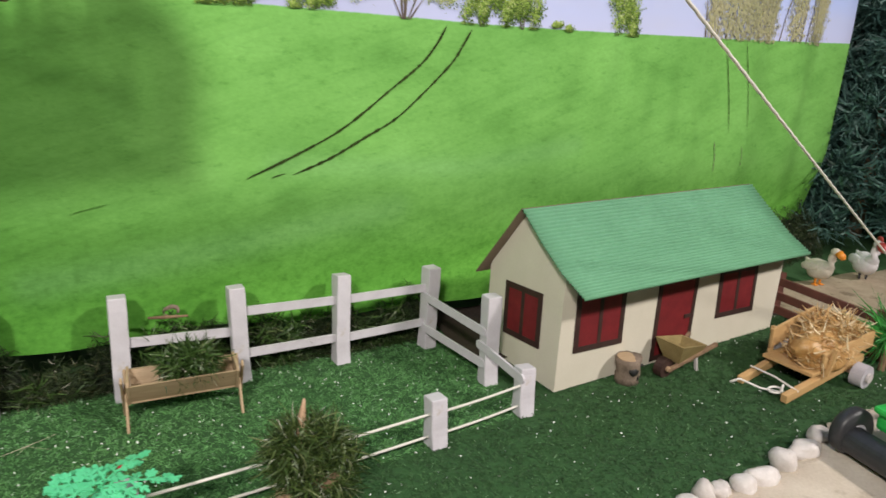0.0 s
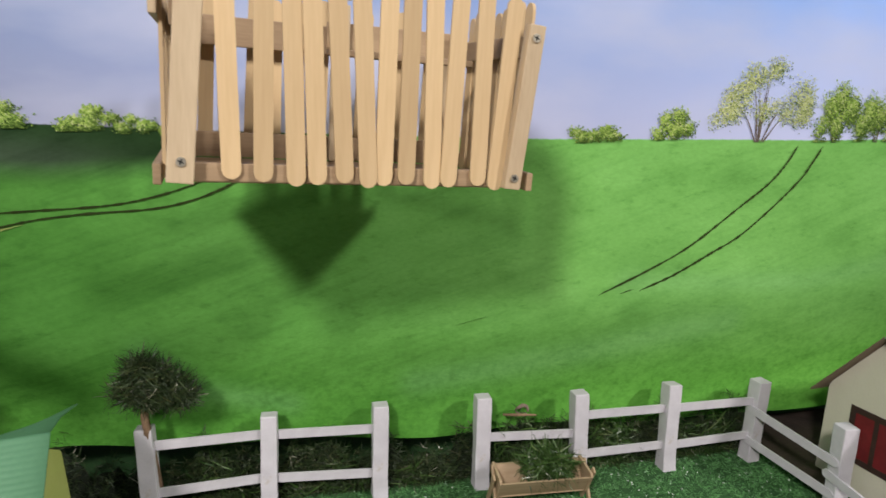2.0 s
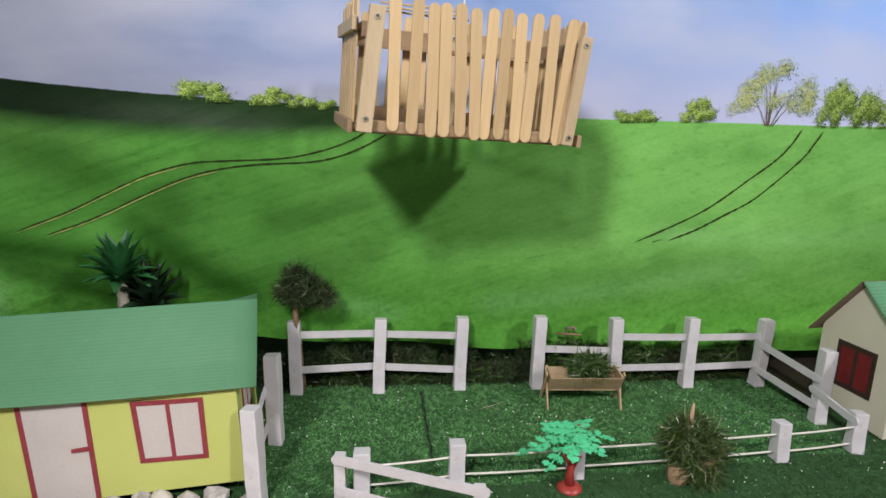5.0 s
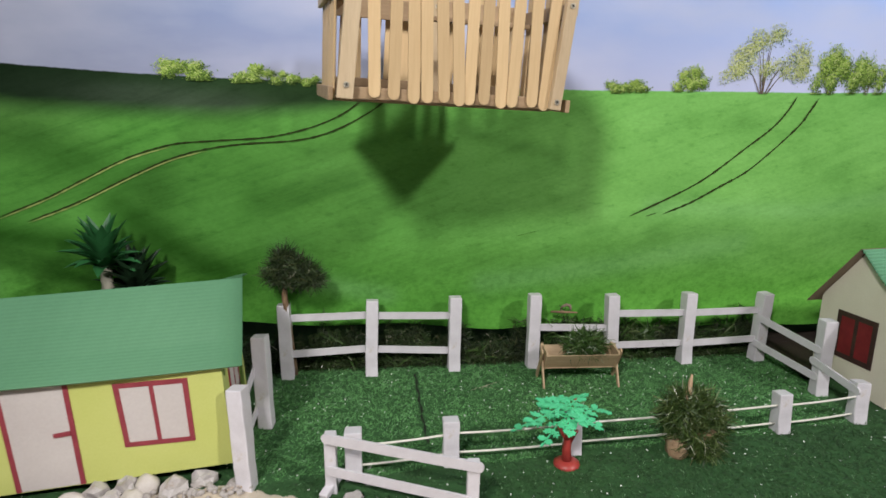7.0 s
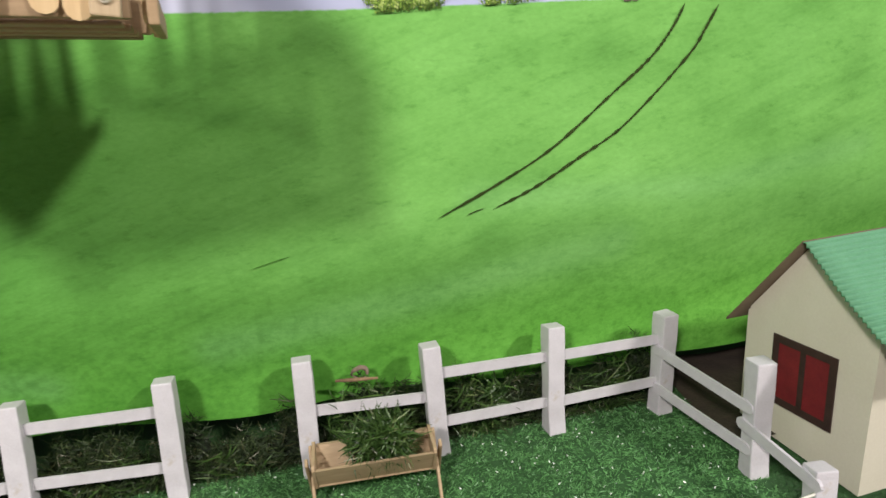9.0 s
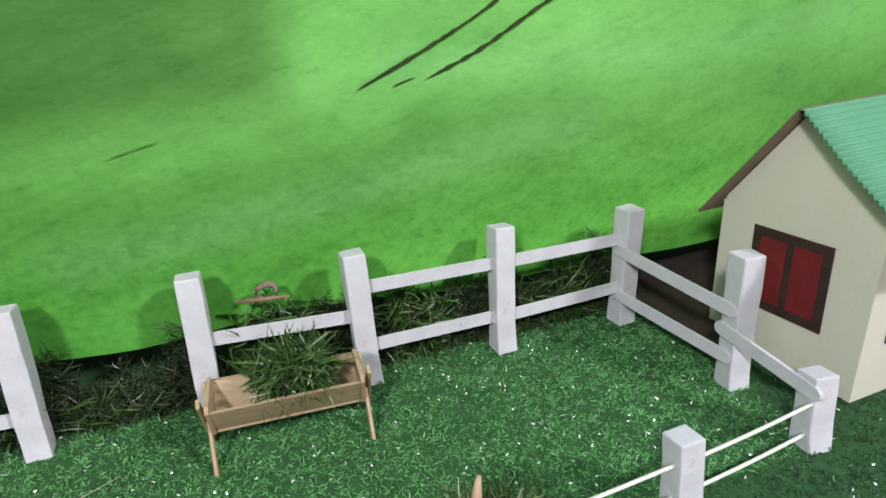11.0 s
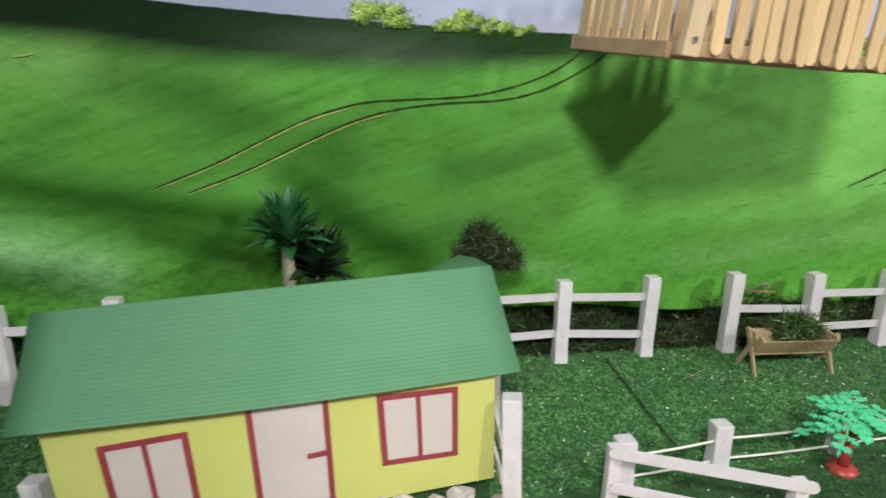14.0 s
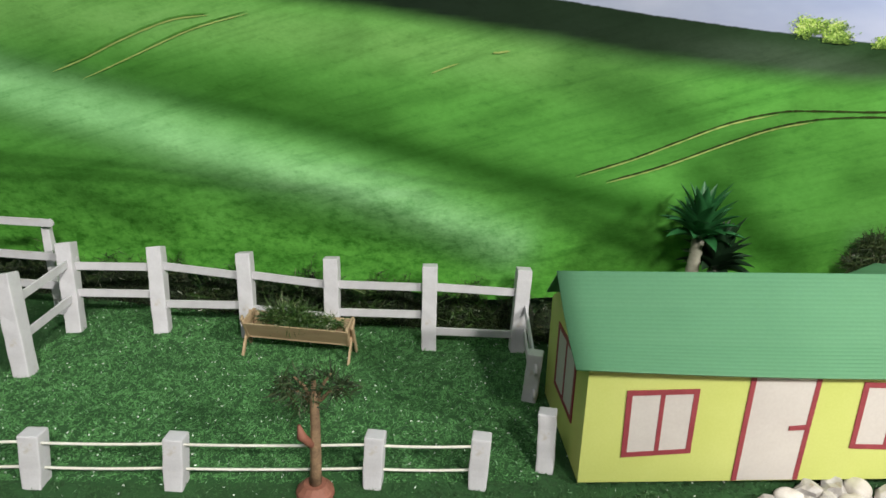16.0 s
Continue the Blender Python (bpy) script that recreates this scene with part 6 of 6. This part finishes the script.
# ---- yard of the cream house ----
def log_stump():
    ob = thing("log_stump", pose(0.4145, 0.458, 0.0) @ Matrix.Diagonal((0.95, 0.95, 0.88, 1.0)), "short grey-brown log stump with dark hollows beside the cream house", "log")
    part("bark", rough(tubed([(0, 0, -0.001), (0.0002, 0, 0.006), (0.0005, 0, 0.012), (0, 0, 0.018), (-0.0008, 0, 0.024), (-0.0012, 0, 0.0300)], [0.0128, 0.0124, 0.0120, 0.0120, 0.0126, 0.0138], 18), 0.0022, 130), LOG, ob, smooth=True)
    part("sawn_top", rough(tubed([(-0.0010, 0, 0.0288), (-0.0010, 0, 0.0300)], 0.0116, 18), 0.0006), TROUGH, ob)
    # Hollows are dark lumps on the bark; their shade is only colour.
    for p, size in (((-0.0015, -0.0116, 0.0165), (0.0062, 0.0022, 0.0046)), ((0.0075, -0.0094, 0.0225), (0.0040, 0.0014, 0.0016)), ((0.0045, -0.0108, 0.0085), (0.0018, 0.0012, 0.0040))):
        part("hollow", ball(bmesh.new(), p, size, 0.5, 4), DARK, ob, smooth=True)


def wheelbarrow():
    ob = thing("toy_wheelbarrow", pose(0.483, 0.460, 0.0, 0, 0, 12), "small olive wooden toy wheelbarrow standing by the house door", "wheelbarrow")
    bm = bmesh.new()
    lowq, topq, inner = [(-0.013, -0.009, 0.013), (0.012, -0.009, 0.010), (0.012, 0.009, 0.010), (-0.013, 0.009, 0.013)], [(-0.022, -0.017, 0.036), (0.024, -0.015, 0.028), (0.024, 0.015, 0.028), (-0.022, 0.017, 0.036)], 0.88
    a, b = [bm.verts.new(p) for p in lowq], [bm.verts.new(p) for p in topq]
    c = [bm.verts.new((p[0] * inner, p[1] * inner, p[2])) for p in topq]
    d = [bm.verts.new((p[0] * inner, p[1] * inner, p[2] + 0.003)) for p in lowq]
    bm.faces.new(a[::-1])
    bm.faces.new(d)
    for lo, hi in ((a, b), (b, c), (c, d)):
        for k in range(4):
            bm.faces.new((lo[k], lo[(k + 1) % 4], hi[(k + 1) % 4], hi[k]))
    bmesh.ops.recalc_face_normals(bm, faces=bm.faces)
    part("tray", bm, BARROW, ob)
    for s in (-1, 1):
        part("handle", barred((-0.026, s * 0.006, 0.008), (0.040, s * 0.016, 0.026), 0.0035, 0.0040, 0.0006), BARK, ob)
        part("leg", barred((0.016, s * 0.012, -0.001), (0.012, s * 0.011, 0.018), 0.0030, 0.0030, 0.0005, (1, 0, 0)), PALE if s < 0 else BARK, ob)
    wheel = part("wheel", tubed([(-0.026, -0.0045, 0.0095), (-0.026, 0.0045, 0.0095)], 0.0105, 16), BROWN_LINE, ob)
    part("hub", tubed([(-0.026, -0.007, 0.0095), (-0.026, 0.007, 0.0095)], 0.0028, 8), CORE, wheel)


def hay_cart():
    ob = thing("toy_cart", pose(0.607, 0.405, 0.0, 0, 0, 8), "light wooden toy cart with shafts, heaped with straw", "cart")
    for s in (-1, 1):
        part("shaft", barred((-0.080, s * 0.023, 0.0045 if s < 0 else 0.002), (0.050, s * 0.026, 0.022), 0.0065, 0.0085, 0.0008), CARTWOOD, ob)
        part("side_board", barred((-0.030, s * 0.027, 0.034 + 0.003 * (s > 0)), (0.054, s * 0.031, 0.044 + 0.003 * (s > 0)), 0.0030, 0.017 + 0.004 * (s > 0), 0.0006), CARTWOOD, ob)
        for x in (-0.022,):
            part("stake", barred((x, s * 0.0295, 0.018), (x + 0.002, s * 0.0325, 0.047), 0.0040, 0.0045, 0.0005, (1, 0, 0)), CARTWOOD, ob)
        wheel = part("wheel", tubed([(0.026, s * 0.034, 0.0125), (0.026, s * 0.046, 0.0125)], 0.0122, 28), GREYPLASTIC, ob, "pale grey plastic wheel")
        part("hub", tubed([(0.026, s * 0.0465, 0.0125), (0.026, s * 0.049, 0.0125)], 0.005, 12), PALE, wheel)
    part("axle", tubed([(0.026, -0.040, 0.0125), (0.026, 0.040, 0.0125)], 0.0025, 8), BARK, ob)
    part("floor", boxed(-0.042, -0.026, 0.019, 0.052, 0.026, 0.0225, 0.0005), CARTWOOD, ob)
    part("cord", tubed([(-0.064, -0.027, 0.010), (-0.060, 0.0, 0.0125), (-0.058, 0.027, 0.0115)], 0.0010, 6), CORD, ob)
    loop = [(-0.064, -0.012, 0.010)]
    for k in range(13):
        th = radians(-90 + 30 * k)
        loop.append((-0.073 + 0.008 * math.cos(th), -0.010 + 0.0055 * math.sin(th), 0.006))
    loop += [(-0.085, -0.002, 0.007), (-0.100, 0.012, 0.014), (-0.110, 0.015, 0.012)]
    part("cord", tubed(loop, 0.0012, 6), CORD, ob, smooth=True)
    return ob


def straw_heap():
    r = rng_of(44)
    ob = thing("straw_heap", pose(0.616, 0.406, 0.0, 0, 0, 8), "rounded bale and loose golden straw heaped in the toy cart", "straw")
    part("bale", rough(ball(bmesh.new(), (-0.014, -0.008, 0.034), (0.034, 0.024, 0.019), 0.25, 4, 4), 0.0016, 210), BALE, ob, smooth=True)
    stuff_part("loose_straw", joined(moss_ball(r, (-0.013, -0.008, 0.0345), (0.0365, 0.0265, 0.0215), 1300, 0.016, 0.0014, 1.0, 0.02), moss_ball(r, (0.026, 0, 0.050), (0.032, 0.026, 0.008), 1000, 0.020, 0.0018, 1.0, 0.04), moss_ball(r, (0.010, -0.01, 0.042), (0.034, 0.022, 0.014), 160, 0.022, 0.0015, 0.8, 0.15)), STRAW, ob)


def grass_spray():
    ob = thing("green_fronds", pose(0.697, 0.384, -0.014), "tuft of bright green plastic fronds behind the cart", "fronds")
    part("stem", tubed([(0, 0, -0.001), (0.002, 0, 0.045)], [0.004, 0.003], 7), BARK, ob)
    stuff_part("fronds", tuft(rng_of(45), (0.0, 0.0, 0.058), (0.010, 0.010, 0.010), 330, 0.036, 0.0016, 0.25, 0.3), FROND, ob)


def toy_mower():
    ob = thing("toy_tractor", pose(0.4960, 0.2505, 0.006, 0, 0, -95), "green and black toy tractor with a front roller on the path", "toy tractor")
    part("roller", tubed([(-0.035, 0, 0.0150), (0.060, 0, 0.0150)], 0.0118, 24), BLACKPLASTIC, ob, "ribbed black roller")
    for x in (-0.040, 0.062):
        wheel = part("wheel", tubed([(x - 0.006, 0.004, 0.0195), (x - 0.0035, 0.004, 0.0195), (x + 0.0035, 0.004, 0.0195), (x + 0.006, 0.004, 0.0195)], [0.0172, 0.0200, 0.0200, 0.0172], 40), BLACKPLASTIC, ob, "black plastic tyre", smooth=True)
        part("hub", tubed([(x - 0.0066, 0.004, 0.0195), (x + 0.0066, 0.004, 0.0195)], 0.0085, 14), GREYPLASTIC, wheel)
    part("body", boxed(-0.030, 0.014, 0.026, 0.058, 0.130, 0.040, 0.004), GREENPLASTIC, ob)
    part("bonnet", boxed(-0.032, 0.010, 0.0405, 0.040, 0.090, 0.0465, 0.003), GREENPLASTIC, ob)
    part("grille", boxed(-0.010, 0.0085, 0.028, 0.048, 0.0138, 0.038, 0.001), BLACKPLASTIC, ob)
    for x in (-0.036, 0.058):
        wheel = part("wheel", tubed([(x - 0.007, 0.130, 0.023), (x + 0.007, 0.130, 0.023)], 0.0235, 24), BLACKPLASTIC, ob, "black plastic tyre")
        part("hub", tubed([(x - 0.0075, 0.130, 0.023), (x + 0.0075, 0.130, 0.023)], 0.010, 14), BLACKPLASTIC, wheel)


def brown_fence():
    ob = thing("brown_fence", pose(0.722, 0.545, 0.0, 0, 0, -90.5), "low brown-painted wooden fence beside the cream house", "fence")
    for x in (0.0, 0.14):
        part("post", boxed(x - 0.008, -0.006, -0.002, x + 0.008, 0.006, 0.058, 0.001), BROWNRAIL, ob)
    for z in (0.012, 0.030, 0.049):
        part("rail", boxed(-0.012, -0.0105, z - 0.005, 0.155, -0.0063, z + 0.005, 0.0008), BROWNRAIL, ob)


def goose(m, white, label):
    ob = thing("toy_goose", m, label, "toy goose", "toy geese")
    mat = GOOSE_W if white else GOOSE
    body = ball(bmesh.new(), (0, 0, 0.0255), (0.0225, 0.0155, 0.0175), 0.10, 3, 3)
    for v in body.verts:
        v.co.z += 0.004 * max(0.0, -v.co.x / 0.02) ** 2 + 0.0025 * max(0.0, v.co.x / 0.02)
    part("body", rough(body, 0.0008, 160), mat, ob, smooth=True)
    for s in (-1, 1):
        part("wing", rough(ball(bmesh.new(), (-0.008, s * 0.0125, 0.0300), (0.0165, 0.0042, 0.0085), 0.15, 5, 3), 0.0008, 200), mat, ob, smooth=True)
        part("leg", tubed([(0.002, s * 0.005, -0.001), (0.001, s * 0.005, 0.013)], 0.0018, 6), ORANGE if not white else BLACKPLASTIC, ob)
        part("foot", boxed(-0.002, s * 0.006 - 0.003, -0.001, 0.007, s * 0.006 + 0.003, 0.0008, 0.0004), ORANGE if not white else BLACKPLASTIC, ob)
    part("tail", tubed([(-0.016, 0, 0.030), (-0.023, 0, 0.035), (-0.029, 0, 0.0395)], [0.008, 0.0055, 0.001], 8), mat, ob, smooth=True)
    part("neck", tubed([(0.008, 0, 0.030), (0.0165, 0, 0.038), (0.0185, 0, 0.048), (0.0180, 0, 0.056), (0.0205, 0, 0.0625)], [0.0125, 0.0090, 0.0062, 0.0054, 0.0058], 12), mat, ob, smooth=True)
    head = part("head", ball(bmesh.new(), (0.022, 0, 0.0635), (0.0085, 0.0068, 0.0070)), mat, ob, smooth=True)
    part("beak", tubed([(0.027, 0, 0.0635), (0.034, 0, 0.059), (0.038, 0, 0.055)], [0.0066, 0.0060, 0.0030], 8), ORANGE if not white else TOYRED, head, smooth=True)
    if white:
        part("comb", ball(bmesh.new(), (0.021, 0, 0.0715), (0.0075, 0.0022, 0.0048), 0.4, 2), TOYRED, head, smooth=True)
    return ob


log_stump()
wheelbarrow()
hay_cart()
straw_heap()
grass_spray()
toy_mower()
brown_fence()
goose(pose(0.887, 0.603, 0.004, 0, 0, -92) @ Matrix.Diagonal((0.88, 0.98, 0.86, 1.0)), False, "cream toy goose with an orange beak standing on sand")
goose(pose(0.980, 0.596, 0.004, 0, 0, -118) @ Matrix.Diagonal((0.98, 1.0, 0.98, 1.0)), True, "white toy goose with a red comb standing on sand")


def pine():
    ob = thing("pine_tree", pose(1.245, 0.79, 0.0), "dark bushy toy pine tree at the end of the backdrop", "pine tree")
    part("trunk", tubed([(0, 0, -0.001), (0.004, 0, 0.20), (0, 0, 0.56)], [0.014, 0.011, 0.003], 9), BARK, ob, smooth=True)
    r = rng_of(61)
    verts, faces = [], []
    for k in range(120):
        t = k / 120
        rad = 0.215 * (1 - t) ** 0.5 + 0.02
        az = k * 2.399
        c = np.array([rad * (0.72 - 0.3 * (k % 3 == 0)) * math.cos(az), rad * (0.72 - 0.3 * (k % 3 == 0)) * math.sin(az), 0.03 + 0.58 * t])
        v, f = tuft(r, c, (rad * 0.30, rad * 0.30, 0.030), 380, 0.024, 0.0030, 0.10, 0.4)
        n0 = sum(len(q) for q in verts)
        verts.append(v)
        faces += [[i + n0 for i in q] for q in f]
    stuff_part("crown", (np.concatenate(verts), faces), PINE, ob)


pine()
cord = thing("slack_cord", pose(0, 0, 0), "cream cord stretched slantwise from the ceiling to the yard", "cord")
part("strand", tubed([Vector((0.959, 0.485, 0.003)).lerp(Vector((0.216, 0.285, 0.3655)), k / 160) + Vector((0.00022 * math.sin(k * 2.2), 0, 0.00022 * math.cos(k * 2.2) - 0.0015 * math.sin(math.pi * k / 160))) for k in range(161)], 0.00112, 7), CORD, cord, smooth=True)
part("strand", tubed([(0.216, 0.285, 0.3655), (0.24, 0.05, 0.62), (0.30, -0.50, 2.45)], 0.00112, 7), CORD, cord, smooth=True)


CURL = (0.0030, 0.5920, 0.0670)


def dried_curl():
    ob = thing("dried_curl", pose(CURL[0], CURL[1], CURL[2]), "small grey dried ring and brown stick on the grass bank", "dried flower")
    ring = [(0.0062 * math.cos(radians(a)), 0.0015 * math.sin(radians(a * 2)), 0.0045 + 0.0045 * math.sin(radians(a))) for a in range(-20, 321, 20)]
    part("curl", rough(tubed(ring, [0.0012 + 0.0008 * math.sin(k * 0.35) for k in range(len(ring))], 7), 0.0005, 300), LOG, ob, "dull grey curled shell", smooth=True)
    part("stick", rough(tubed([(-0.019, -0.001, 0.0008), (-0.006, -0.003, 0.0010), (0.014, -0.003, 0.0)], [0.0012, 0.0017, 0.0010], 7), 0.0004, 300), BARK, ob, smooth=True)


dried_curl()


def dry_sprig():
    ob = thing("dry_sprig", pose(0, 0, 0), "thin pale dry grass sprig lying on the turf", "sprig")
    part("stalk", tubed([(-0.1214, 0.5069, 0.0050), (-0.1044, 0.5160, 0.0050), (-0.0857, 0.5277, 0.0050)], [0.00015, 0.00022, 0.00012], 5), SAND, ob)
    part("side_stalk", tubed([(-0.1044, 0.5160, 0.0050), (-0.0878, 0.5062, 0.0050)], [0.00015, 0.0001], 5), SAND, ob)
    part("side_stalk", tubed([(-0.1044, 0.5160, 0.0050), (-0.1095, 0.5062, 0.0050)], [0.00015, 0.0001], 5), SAND, ob)


dry_sprig()
